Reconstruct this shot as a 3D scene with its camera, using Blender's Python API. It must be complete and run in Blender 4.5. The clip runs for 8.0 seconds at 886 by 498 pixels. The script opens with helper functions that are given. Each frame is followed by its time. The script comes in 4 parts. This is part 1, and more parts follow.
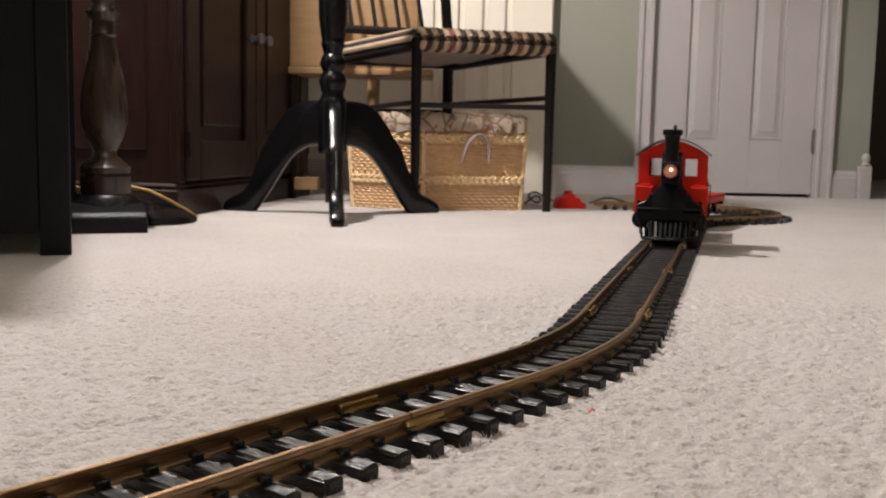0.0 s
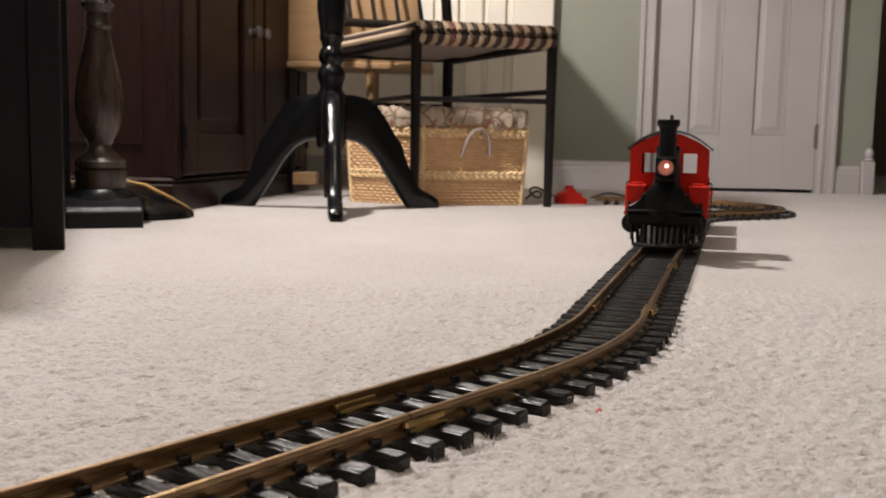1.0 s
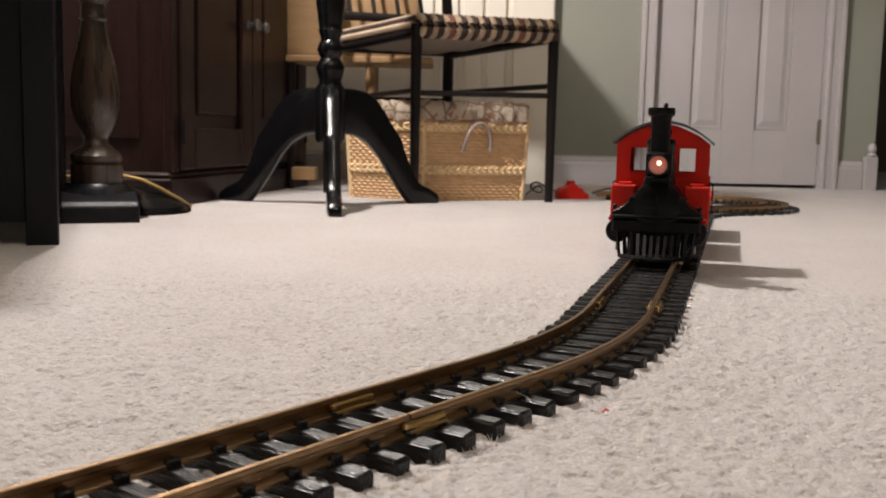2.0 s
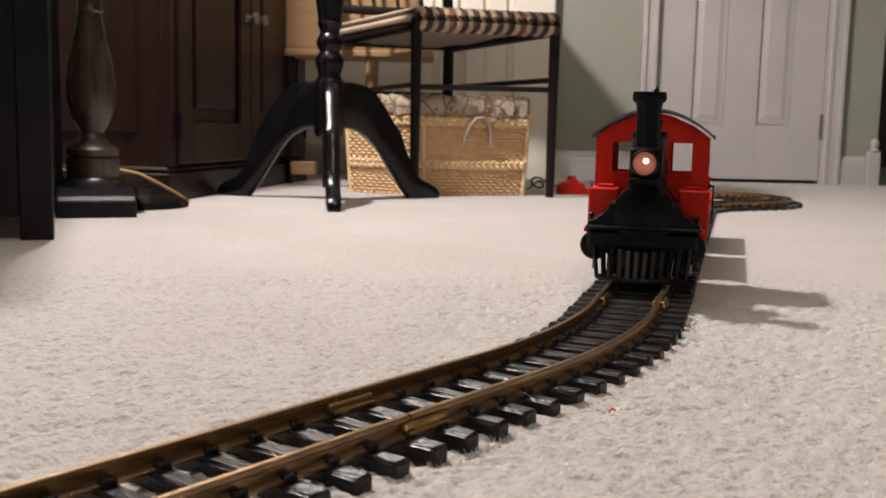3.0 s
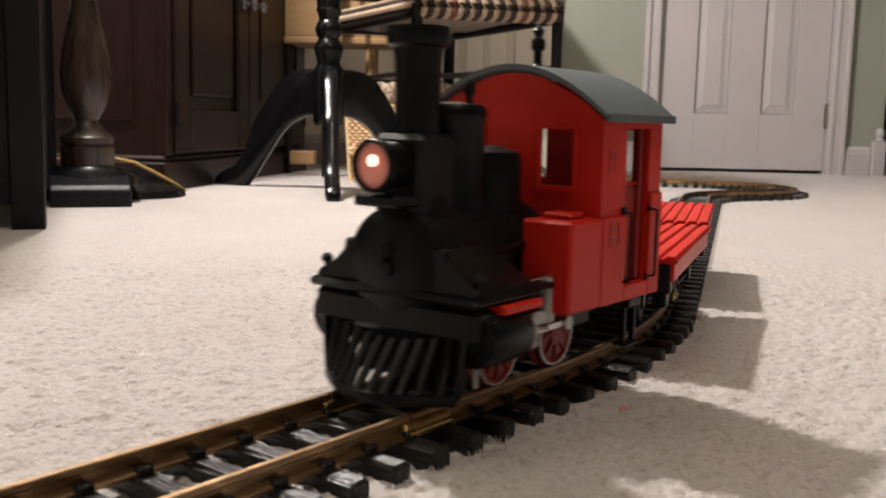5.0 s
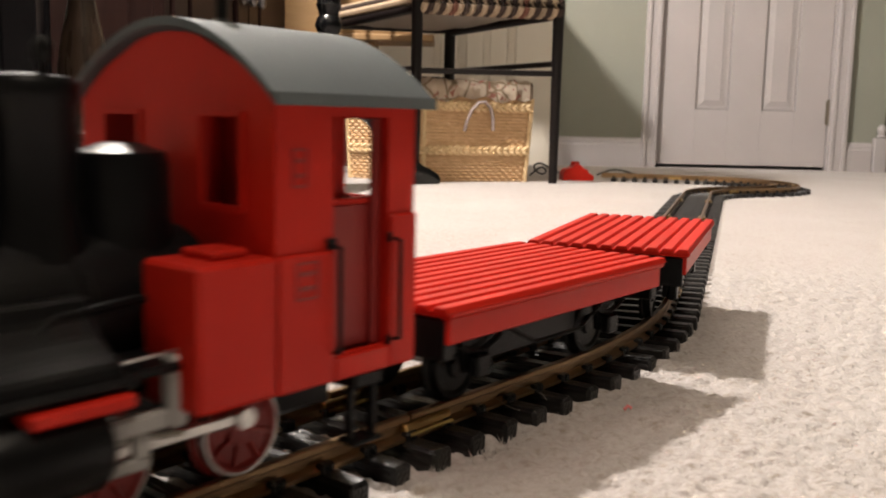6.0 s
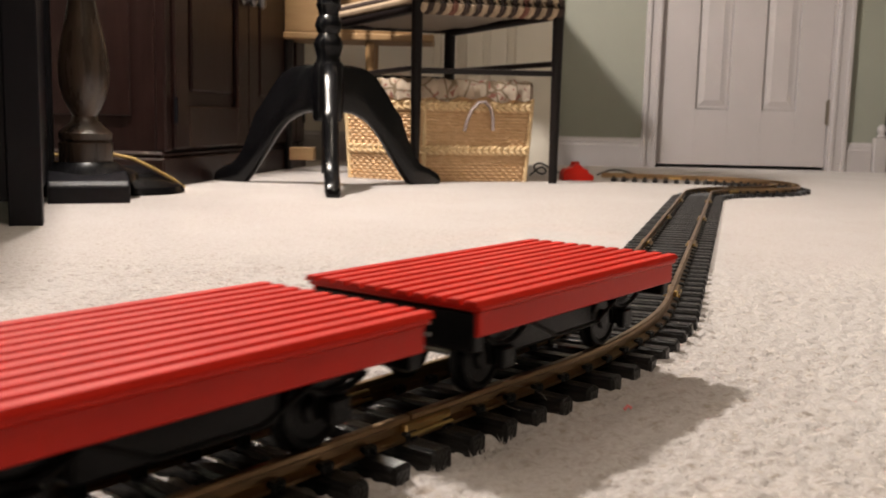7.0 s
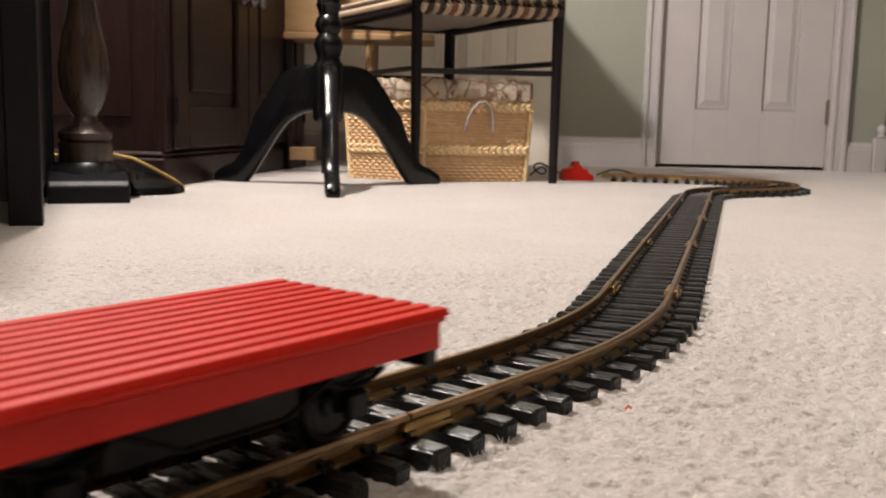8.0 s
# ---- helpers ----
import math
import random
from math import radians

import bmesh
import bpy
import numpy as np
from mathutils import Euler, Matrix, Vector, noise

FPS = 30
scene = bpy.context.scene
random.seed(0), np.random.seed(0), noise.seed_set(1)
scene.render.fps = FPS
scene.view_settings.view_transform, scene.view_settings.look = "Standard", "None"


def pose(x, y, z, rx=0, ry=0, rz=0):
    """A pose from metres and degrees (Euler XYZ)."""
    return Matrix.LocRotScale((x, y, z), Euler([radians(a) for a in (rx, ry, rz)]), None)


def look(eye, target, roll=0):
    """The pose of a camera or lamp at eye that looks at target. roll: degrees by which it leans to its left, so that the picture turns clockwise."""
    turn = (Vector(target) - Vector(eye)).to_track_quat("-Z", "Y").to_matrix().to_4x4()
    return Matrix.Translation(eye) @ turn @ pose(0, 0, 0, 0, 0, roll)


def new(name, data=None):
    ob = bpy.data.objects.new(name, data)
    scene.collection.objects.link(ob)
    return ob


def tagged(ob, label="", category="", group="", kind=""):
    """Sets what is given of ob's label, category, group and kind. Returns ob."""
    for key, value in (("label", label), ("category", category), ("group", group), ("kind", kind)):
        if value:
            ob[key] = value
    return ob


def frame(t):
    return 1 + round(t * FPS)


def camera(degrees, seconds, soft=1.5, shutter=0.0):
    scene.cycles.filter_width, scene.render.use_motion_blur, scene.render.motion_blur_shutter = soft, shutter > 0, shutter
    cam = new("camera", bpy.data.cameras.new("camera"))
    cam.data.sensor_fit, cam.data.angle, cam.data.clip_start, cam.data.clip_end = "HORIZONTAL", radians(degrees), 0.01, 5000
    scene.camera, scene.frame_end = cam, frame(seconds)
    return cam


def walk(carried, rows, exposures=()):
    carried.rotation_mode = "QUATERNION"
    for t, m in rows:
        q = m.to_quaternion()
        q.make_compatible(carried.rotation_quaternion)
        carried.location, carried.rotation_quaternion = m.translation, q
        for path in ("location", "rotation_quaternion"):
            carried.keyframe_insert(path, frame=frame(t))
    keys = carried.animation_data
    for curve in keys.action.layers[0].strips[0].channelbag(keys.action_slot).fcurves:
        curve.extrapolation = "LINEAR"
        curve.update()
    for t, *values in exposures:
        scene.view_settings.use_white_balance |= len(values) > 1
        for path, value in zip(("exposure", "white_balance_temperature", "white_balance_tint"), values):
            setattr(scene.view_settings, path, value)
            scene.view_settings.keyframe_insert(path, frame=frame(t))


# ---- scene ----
cam = camera(49.36, 8.0, soft=1.6, shutter=0.5)


def eye_pose(x, y, z, pitch, lean, yaw):
    """Camera pose from its place, its tilt below the level, its lean and its turn to the left, in radians."""
    return Matrix.Translation((x, y, z)) @ Euler((math.pi / 2 - pitch, 0, yaw)).to_matrix().to_4x4() @ Matrix.Rotation(lean, 4, "Z")


walk(cam, [
    (0.0, eye_pose(.0021, -.0769, .1548, .1095, .0203, .0007)),
    (0.5, eye_pose(.0019, -.0651, .1525, .1113, .0204, .0006)),
    (1.0, eye_pose(.0017, -.0543, .1505, .1133, .0205, .0004)),
    (1.5, eye_pose(.0015, -.0444, .1488, .1153, .0208, .0003)),
    (2.0, eye_pose(.0012, -.0353, .1472, .1174, .0211, .0002)),
    (2.5, eye_pose(.0009, -.0268, .1457, .1196, .0213, .0001)),
    (3.0, eye_pose(.0006, -.0188, .1444, .1218, .0216, .0000)),
    (3.5, eye_pose(.0004, -.0114, .1432, .1241, .0218, .0000)),
    (4.0, eye_pose(.0001, -.0045, .1421, .1265, .0219, .0001)),
    (4.5, eye_pose(-.0001, .0021, .1411, .1289, .0221, .0001)),
    (5.0, eye_pose(-.0003, .0085, .1401, .1313, .0223, .0002)),
    (5.4, eye_pose(-.0005, .0134, .1394, .1332, .0225, .0002)),
    (5.7, eye_pose(-.0007, .0170, .1389, .1347, .0227, .0002)),
    (6.0, eye_pose(-.0007, .0173, .1388, .1348, .0227, .0002)),
    (8.0, eye_pose(-.0007, .0173, .1388, .1348, .0227, .0002)),
], exposures=[(0.0, -0.03, 6450, 10), (4.5, 0.05, 6430, 10), (5.7, 0.40, 6750, 10), (6.2, 0.43, 6800, 10), (6.6, 0.25, 6800, 10), (7.0, 0.17, 6800, 10), (8.0, 0.13, 6650, 10)])

# ---- light ----
world = bpy.data.worlds.new("world")
world.use_nodes = True
world.node_tree.nodes["Background"].inputs[0].default_value = (0.01, 0.01, 0.012, 1)
world.node_tree.nodes["Background"].inputs[1].default_value = 0.2
scene.world = world
cam.data.dof.use_dof, cam.data.dof.focus_distance, cam.data.dof.aperture_fstop = True, 0.65, 20.0


def lamp(name, at, power, size, colour, target):
    data = bpy.data.lights.new(name, "AREA")
    data.shape, data.size, data.energy, data.color = "DISK", size, power, colour
    ob = new(name, data)
    ob.matrix_basis = look(at, target)
    return ob


WARM = (1.0, 0.945, 0.92)
bulb = bpy.data.lights.new("floor_lamp_bulb", "POINT")
bulb.energy, bulb.shadow_soft_size, bulb.color = 145, 0.04, WARM
new("floor_lamp_bulb", bulb).location = (-0.572, 1.555, 1.47)
# no fixture known here: overhead fill that lightens the train's shadows
lamp("lamp_fill", (0.35, -0.25, 2.36), 14, 0.4, (1.0, 0.87, 0.74), (0.35, -0.2, 0))


# ---- materials ----
def material(name, colour, rough=0.5, metal=0.0, second=None, scale=30.0, amount=0.5, bump=0.0, bump_scale=200.0, stretch=(1, 1, 1), per_object=0.0, coat=0.0, detail=6.0, spec=0.5, rough_vary=0.0):
    """A surface of two mixed colours with grain and fine relief, at real-world size."""
    m = bpy.data.materials.new(name)
    m.use_nodes = True
    n, l = m.node_tree.nodes, m.node_tree.links
    b = n["Principled BSDF"]
    b.inputs["Roughness"].default_value, b.inputs["Metallic"].default_value = rough, metal
    b.inputs["Coat Weight"].default_value = coat
    b.inputs["Coat Roughness"].default_value = 0.12
    b.inputs["Specular IOR Level"].default_value = spec
    tc, mp = n.new("ShaderNodeTexCoord"), n.new("ShaderNodeMapping")
    mp.inputs["Scale"].default_value = stretch
    l.new(tc.outputs["Object"], mp.inputs["Vector"])
    tex = n.new("ShaderNodeTexNoise")
    tex.inputs["Scale"].default_value, tex.inputs["Detail"].default_value = scale, detail
    l.new(mp.outputs["Vector"], tex.inputs["Vector"])
    ramp = n.new("ShaderNodeValToRGB")
    ramp.color_ramp.elements[0].position, ramp.color_ramp.elements[1].position = 0.5 - 0.28, 0.5 + 0.28
    ramp.color_ramp.elements[0].color = (*colour, 1)
    ramp.color_ramp.elements[1].color = (*[c + (s - c) * amount for c, s in zip(colour, second or [min(1, 1.25 * c) for c in colour])], 1)
    l.new(tex.outputs["Fac"], ramp.inputs["Fac"])
    out = ramp.outputs["Color"]
    if per_object:
        info, hsv = n.new("ShaderNodeObjectInfo"), n.new("ShaderNodeHueSaturation")
        mr = n.new("ShaderNodeMapRange")
        mr.inputs["To Min"].default_value, mr.inputs["To Max"].default_value = 1 - per_object, 1 + per_object
        l.new(info.outputs["Random"], mr.inputs["Value"])
        l.new(mr.outputs["Result"], hsv.inputs["Value"])
        l.new(out, hsv.inputs["Color"])
        out = hsv.outputs["Color"]
    l.new(out, b.inputs["Base Color"])
    if rough_vary:
        mr = n.new("ShaderNodeMapRange")
        mr.inputs["To Min"].default_value, mr.inputs["To Max"].default_value = rough - rough_vary, rough + rough_vary
        l.new(tex.outputs["Fac"], mr.inputs["Value"])
        l.new(mr.outputs["Result"], b.inputs["Roughness"])
    if bump:
        t2, bp = n.new("ShaderNodeTexNoise"), n.new("ShaderNodeBump")
        t2.inputs["Scale"].default_value, t2.inputs["Detail"].default_value = bump_scale, 4
        l.new(mp.outputs["Vector"], t2.inputs["Vector"])
        l.new(t2.outputs["Fac"], bp.inputs["Height"])
        bp.inputs["Strength"].default_value, bp.inputs["Distance"].default_value = 1.0, bump
        l.new(bp.outputs["Normal"], b.inputs["Normal"])
    return m


def carpet_material():
    m = bpy.data.materials.new("carpet")
    m.use_nodes = True
    n, l = m.node_tree.nodes, m.node_tree.links
    b = n["Principled BSDF"]
    b.inputs["Roughness"].default_value = 0.95
    b.inputs["Specular IOR Level"].default_value = 0.1
    b.inputs["Sheen Weight"].default_value = 0.25
    tc = n.new("ShaderNodeTexCoord")

    def noise_at(scale, detail, lo, hi):
        t, r = n.new("ShaderNodeTexNoise"), n.new("ShaderNodeMapRange")
        t.inputs["Scale"].default_value, t.inputs["Detail"].default_value = scale, detail
        r.inputs["From Min"].default_value, r.inputs["From Max"].default_value = lo, hi
        l.new(tc.outputs["Object"], t.inputs["Vector"])
        l.new(t.outputs["Fac"], r.inputs["Value"])
        return r.outputs["Result"]

    def mix(a, c, fac):
        x = n.new("ShaderNodeMix")
        x.data_type = "RGBA"
        l.new(fac, x.inputs["Factor"])
        for sock, v in ((6, a), (7, c)):
            if isinstance(v, tuple):
                x.inputs[sock].default_value = (*v, 1)
            else:
                l.new(v, x.inputs[sock])
        return x.outputs[2]

    yarn = mix((0.455, 0.408, 0.382), (0.54, 0.50, 0.477), noise_at(380, 5, 0.36, 0.62))
    # dark specks: flecked yarn plus tiny shadows between loops, put into the colour
    tuft_shade = mix(yarn, (0.385, 0.33, 0.285), noise_at(210, 1.5, 0.56, 0.74))
    fleck = mix(tuft_shade, (0.33, 0.265, 0.215), noise_at(88, 2, 0.66, 0.80))
    worn = mix(fleck, (0.56, 0.528, 0.508), noise_at(5, 3, 0.45, 1.0))
    l.new(worn, b.inputs["Base Color"])
    t, bp = n.new("ShaderNodeTexNoise"), n.new("ShaderNodeBump")
    t.inputs["Scale"].default_value, t.inputs["Detail"].default_value = 420, 5
    l.new(tc.outputs["Object"], t.inputs["Vector"])
    l.new(t.outputs["Fac"], bp.inputs["Height"])
    bp.inputs["Distance"].default_value = 0.0018
    l.new(bp.outputs["Normal"], b.inputs["Normal"])
    return m


CARPET = carpet_material()
BOUNCEGREEN = material("bounce_green_paint", (0.30, 0.31, 0.25), 0.75, second=(0.34, 0.35, 0.28), scale=6, amount=0.5, bump=0.0006, bump_scale=350)
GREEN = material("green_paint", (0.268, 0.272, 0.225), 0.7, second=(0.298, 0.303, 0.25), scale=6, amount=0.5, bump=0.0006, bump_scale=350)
WHITE = material("white_paint", (0.44, 0.405, 0.40), 0.48, second=(0.50, 0.465, 0.46), scale=8, amount=0.6, bump=0.0003, bump_scale=120)
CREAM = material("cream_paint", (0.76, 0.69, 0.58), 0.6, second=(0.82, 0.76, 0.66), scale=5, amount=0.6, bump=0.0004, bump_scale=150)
CEIL = material("ceiling_paint", (0.78, 0.76, 0.72), 0.8, scale=10, amount=0.2, bump=0.001, bump_scale=120)
HALL = material("dim_hall_paint", (0.16, 0.12, 0.10), 0.8, scale=4, amount=0.4)
ESPRESSO = material("espresso_wood", (0.0135, 0.0054, 0.0047), 0.38, spec=0.27, second=(0.027, 0.0105, 0.0083), scale=14, amount=0.8, stretch=(6, 6, 0.6), bump=0.0004, bump_scale=60, rough_vary=0.08)
EBONY = material("black_desk_wood", (0.0042, 0.004, 0.006), 0.42, spec=0.22, second=(0.0068, 0.006, 0.0085), scale=20, stretch=(5, 5, 0.6), amount=0.8, bump=0.0003, bump_scale=60)
LACQUER = material("black_lacquer", (0.003, 0.003, 0.0036), 0.24, second=(0.006, 0.0055, 0.006), scale=25, amount=0.7, bump=0.0003, bump_scale=40, rough_vary=0.05, spec=0.28)
TURNED = material("worn_turned_wood", (0.006, 0.0055, 0.0055), 0.28, spec=0.5, second=(0.085, 0.052, 0.034), scale=9, amount=0.9, stretch=(7, 7, 0.6), bump=0.0006, bump_scale=45, rough_vary=0.1)
CHAIRWOOD = material("chair_black_wood", (0.006, 0.005, 0.005), 0.36, spec=0.28, second=(0.013, 0.008, 0.007), scale=18, amount=0.7, stretch=(4, 4, 1), bump=0.0004, bump_scale=50)
MAPLE = material("light_maple", (0.27, 0.155, 0.066), 0.45, second=(0.36, 0.225, 0.108), scale=10, amount=0.8, stretch=(1, 8, 8), bump=0.0003, bump_scale=60)
WICKER = material("wicker", (0.64, 0.385, 0.19), 0.6, second=(0.86, 0.61, 0.36), scale=60, amount=0.9, bump=0.0006, bump_scale=500, stretch=(1, 1, 2))
STRAW = material("pale_straw", (0.68, 0.46, 0.23), 0.6, second=(0.84, 0.64, 0.38), scale=80, amount=0.9, bump=0.0005, bump_scale=500)
STRAP = material("grey_strap", (0.34, 0.27, 0.25), 0.8, scale=100, bump=0.0005, bump_scale=900)
KNOB = material("pewter_knob", (0.20, 0.19, 0.19), 0.35, 0.8, scale=60, amount=0.4)
HINGE = material("hinge_brass", (0.20, 0.17, 0.13), 0.45, 0.7, scale=60, amount=0.5)
SLEEPER = material("sleeper_plastic", (0.009, 0.0085, 0.0088), 0.30, second=(0.019, 0.017, 0.0165), scale=120, amount=0.7, stretch=(1, 0.12, 1), bump=0.0012, bump_scale=650, per_object=0.25, rough_vary=0.08, spec=0.36)
BRASS = material("rail_brass", (0.40, 0.262, 0.142), 0.32, 0.95, second=(0.23, 0.148, 0.085), scale=45, amount=0.8, bump=0.0002, bump_scale=800, rough_vary=0.1)
BRIGHTBRASS = material("bright_brass", (0.64, 0.44, 0.19), 0.3, 1.0, second=(0.46, 0.29, 0.11), scale=60, amount=0.7)
RED = material("red_plastic", (0.49, 0.0150, 0.0075), 0.40, second=(0.56, 0.020, 0.010), scale=12, amount=0.6, bump=0.0001, bump_scale=300, spec=0.18)
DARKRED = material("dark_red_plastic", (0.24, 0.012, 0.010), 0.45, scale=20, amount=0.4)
BLACK = material("black_plastic", (0.0045, 0.0045, 0.005), 0.33, second=(0.008, 0.0075, 0.008), scale=60, amount=0.6, bump=0.0002, bump_scale=900, spec=0.15)
GREYROOF = material("grey_roof_plastic", (0.105, 0.12, 0.125), 0.6, second=(0.13, 0.148, 0.155), scale=20, amount=0.6, bump=0.0001, bump_scale=300, spec=0.15)
STEEL = material("nickel_steel", (0.55, 0.54, 0.52), 0.28, 1.0, second=(0.42, 0.41, 0.40), scale=50, amount=0.6)
GREYROD = material("grey_rod_plastic", (0.33, 0.32, 0.31), 0.4, scale=50, amount=0.4)
CORDYELLOW = material("yellow_cord", (0.40, 0.26, 0.09), 0.5, scale=40, amount=0.3)
CORDBLACK = material("black_cord", (0.02, 0.02, 0.02), 0.5, scale=40, amount=0.3)
LINT = material("pink_lint", (0.8, 0.25, 0.25), 0.9, scale=300, amount=0.3)
HAIR = material("grey_hair", (0.5, 0.46, 0.42), 0.6, scale=300, amount=0.3)


def glowing(name, colour, strength):
    m = material(name, colour, 0.2)
    b = m.node_tree.nodes["Principled BSDF"]
    b.inputs["Emission Color"].default_value, b.inputs["Emission Strength"].default_value = (*colour, 1), strength
    return m


BULB = glowing("bulb_glow", (1.0, 0.60, 0.42), 3.0)
REFLECTOR = glowing("lit_reflector", (0.52, 0.17, 0.12), 0.27)
TAIL = glowing("tail_lens_glow", (1.0, 0.10, 0.05), 1.5)


def fabric_material(name, base, a, c, scale):
    """Cream cloth with printed blotches and outlines."""
    m = material(name, base, 0.9, bump=0.0004, bump_scale=900)
    n, l = m.node_tree.nodes, m.node_tree.links
    b = n["Principled BSDF"]
    tc = n.new("ShaderNodeTexCoord")
    vor, noi = n.new("ShaderNodeTexVoronoi"), n.new("ShaderNodeTexNoise")
    vor.feature = "DISTANCE_TO_EDGE"
    vor.inputs["Scale"].default_value, noi.inputs["Scale"].default_value = scale, scale * 1.3
    noi.inputs["Distortion"].default_value = 2.0
    l.new(tc.outputs["Object"], vor.inputs["Vector"])
    l.new(tc.outputs["Object"], noi.inputs["Vector"])
    r1, r2 = n.new("ShaderNodeValToRGB"), n.new("ShaderNodeValToRGB")
    r1.color_ramp.elements[0].color, r1.color_ramp.elements[1].color = (*c, 1), (*base, 1)
    r1.color_ramp.elements[0].position, r1.color_ramp.elements[1].position = 0.025, 0.075
    r2.color_ramp.elements[0].position, r2.color_ramp.elements[1].position = 0.57, 0.63
    mix = n.new("ShaderNodeMix")
    mix.data_type = "RGBA"
    l.new(vor.outputs["Distance"], r1.inputs["Fac"])
    l.new(noi.outputs["Fac"], r2.inputs["Fac"])
    l.new(r2.outputs["Color"], mix.inputs["Factor"])
    l.new(r1.outputs["Color"], mix.inputs[6])
    mix.inputs[7].default_value = (*a, 1)
    l.new(mix.outputs[2], b.inputs["Base Color"])
    return m


FLORAL = fabric_material("floral_cloth", (0.74, 0.62, 0.49), (0.46, 0.20, 0.15), (0.34, 0.25, 0.16), 24)
WOVEN = [material("seat_" + k, c, 0.85, bump=0.0008, bump_scale=600, scale=60) for k, c in
         (("dark_brown", (0.045, 0.027, 0.020)), ("tan", (0.42, 0.31, 0.21)), ("rust", (0.17, 0.068, 0.045)), ("sand", (0.33, 0.25, 0.17)))]
LINING = material("seat_lining", (0.42, 0.38, 0.33), 0.9, scale=40, bump=0.0005, bump_scale=500)


# ---- mesh helpers ----
def mesh_of(bm, name, mat, smooth=False):
    bmesh.ops.recalc_face_normals(bm, faces=bm.faces[:])
    me = bpy.data.meshes.new(name)
    bm.to_mesh(me)
    bm.free()
    for mm in (mat if isinstance(mat, (list, tuple)) else [mat]):
        me.materials.append(mm)
    if smooth:
        me.polygons.foreach_set("use_smooth", [True] * len(me.polygons))
        me.set_sharp_from_angle(angle=radians(38))
    return me


def part(name, bm, mat, parent, label="", smooth=False, m=None):
    ob = new(name, mesh_of(bm, name, mat, smooth))
    ob.parent = parent
    if m is not None:
        ob.matrix_basis = m
    if label:
        ob["label"] = label
    return ob


def thing(name, label, category, m=None, group="", kind=""):
    ob = new(name)
    ob.empty_display_size = 0.02
    if m is not None:
        ob.matrix_basis = m
    return tagged(ob, label, category, group, kind)


def solid(name, bm, mat, label, category, m=None, group="", kind="", smooth=False):
    ob = new(name, mesh_of(bm, name, mat, smooth))
    if m is not None:
        ob.matrix_basis = m
    return tagged(ob, label, category, group, kind)


def box(x0, x1, y0, y1, z0, z1, bevel=0.0, bm=None, seg=1, m=None):
    bm = bm if bm is not None else bmesh.new()
    mm = Matrix.Translation(((x0 + x1) / 2, (y0 + y1) / 2, (z0 + z1) / 2)) @ Matrix.Diagonal((x1 - x0, y1 - y0, z1 - z0, 1))
    vs = bmesh.ops.create_cube(bm, size=1, matrix=(m @ mm) if m is not None else mm)["verts"]
    if bevel:
        es = list({e for v in vs for e in v.link_edges})
        bmesh.ops.bevel(bm, geom=es, offset=bevel, segments=seg, affect="EDGES", profile=0.5)
    return bm


def tube(a, b, r0, r1=None, n=16, bm=None):
    """A round bar from a to b, tapered from r0 to r1."""
    bm = bm if bm is not None else bmesh.new()
    a, b = Vector(a), Vector(b)
    m = Matrix.Translation((a + b) / 2) @ (b - a).to_track_quat("Z", "Y").to_matrix().to_4x4()
    bmesh.ops.create_cone(bm, cap_ends=True, segments=n, radius1=r0, radius2=r0 if r1 is None else r1, depth=(b - a).length, matrix=m)
    return bm


def lathe(profile, n=32, bm=None, m=None, ring=False):
    """Turned about z from (radius, height) pairs, bottom to top; a ring has an open middle."""
    bm = bm if bm is not None else bmesh.new()
    rings = []
    for r, z in profile:
        row = [bm.verts.new(Vector((r * math.cos(2 * math.pi * i / n), r * math.sin(2 * math.pi * i / n), z))) for i in range(n)]
        rings.append(row)
    for p, q in zip(rings, rings[1:]):
        for i in range(n):
            bm.faces.new((p[i], p[(i + 1) % n], q[(i + 1) % n], q[i]))
    if ring:
        for i in range(n):
            bm.faces.new((rings[-1][i], rings[-1][(i + 1) % n], rings[0][(i + 1) % n], rings[0][i]))
    else:
        bm.faces.new(rings[0][::-1])
        bm.faces.new(rings[-1])
    if m is not None:
        bmesh.ops.transform(bm, matrix=m, verts=[v for r in rings for v in r])
    return bm


def sweep(points, radii, n=10, bm=None, flat=1.0, up=(0, 0, 1)):
    """A tube through points; flat squeezes it across."""
    bm = bm if bm is not None else bmesh.new()
    pts = [Vector(p) for p in points]
    rings = []
    for i, p in enumerate(pts):
        t = (pts[min(i + 1, len(pts) - 1)] - pts[max(i - 1, 0)]).normalized()
        s = t.cross(Vector(up))
        s = s.normalized() if s.length > 1e-6 else Vector((1, 0, 0))
        u = s.cross(t)
        r = radii[i] if isinstance(radii, (list, tuple)) else radii
        rings.append([bm.verts.new(p + s * r * flat * math.cos(2 * math.pi * k / n) + u * r * math.sin(2 * math.pi * k / n)) for k in range(n)])
    for a, b in zip(rings, rings[1:]):
        for k in range(n):
            bm.faces.new((a[k], a[(k + 1) % n], b[(k + 1) % n], b[k]))
    bm.faces.new(rings[0][::-1])
    bm.faces.new(rings[-1])
    return bm


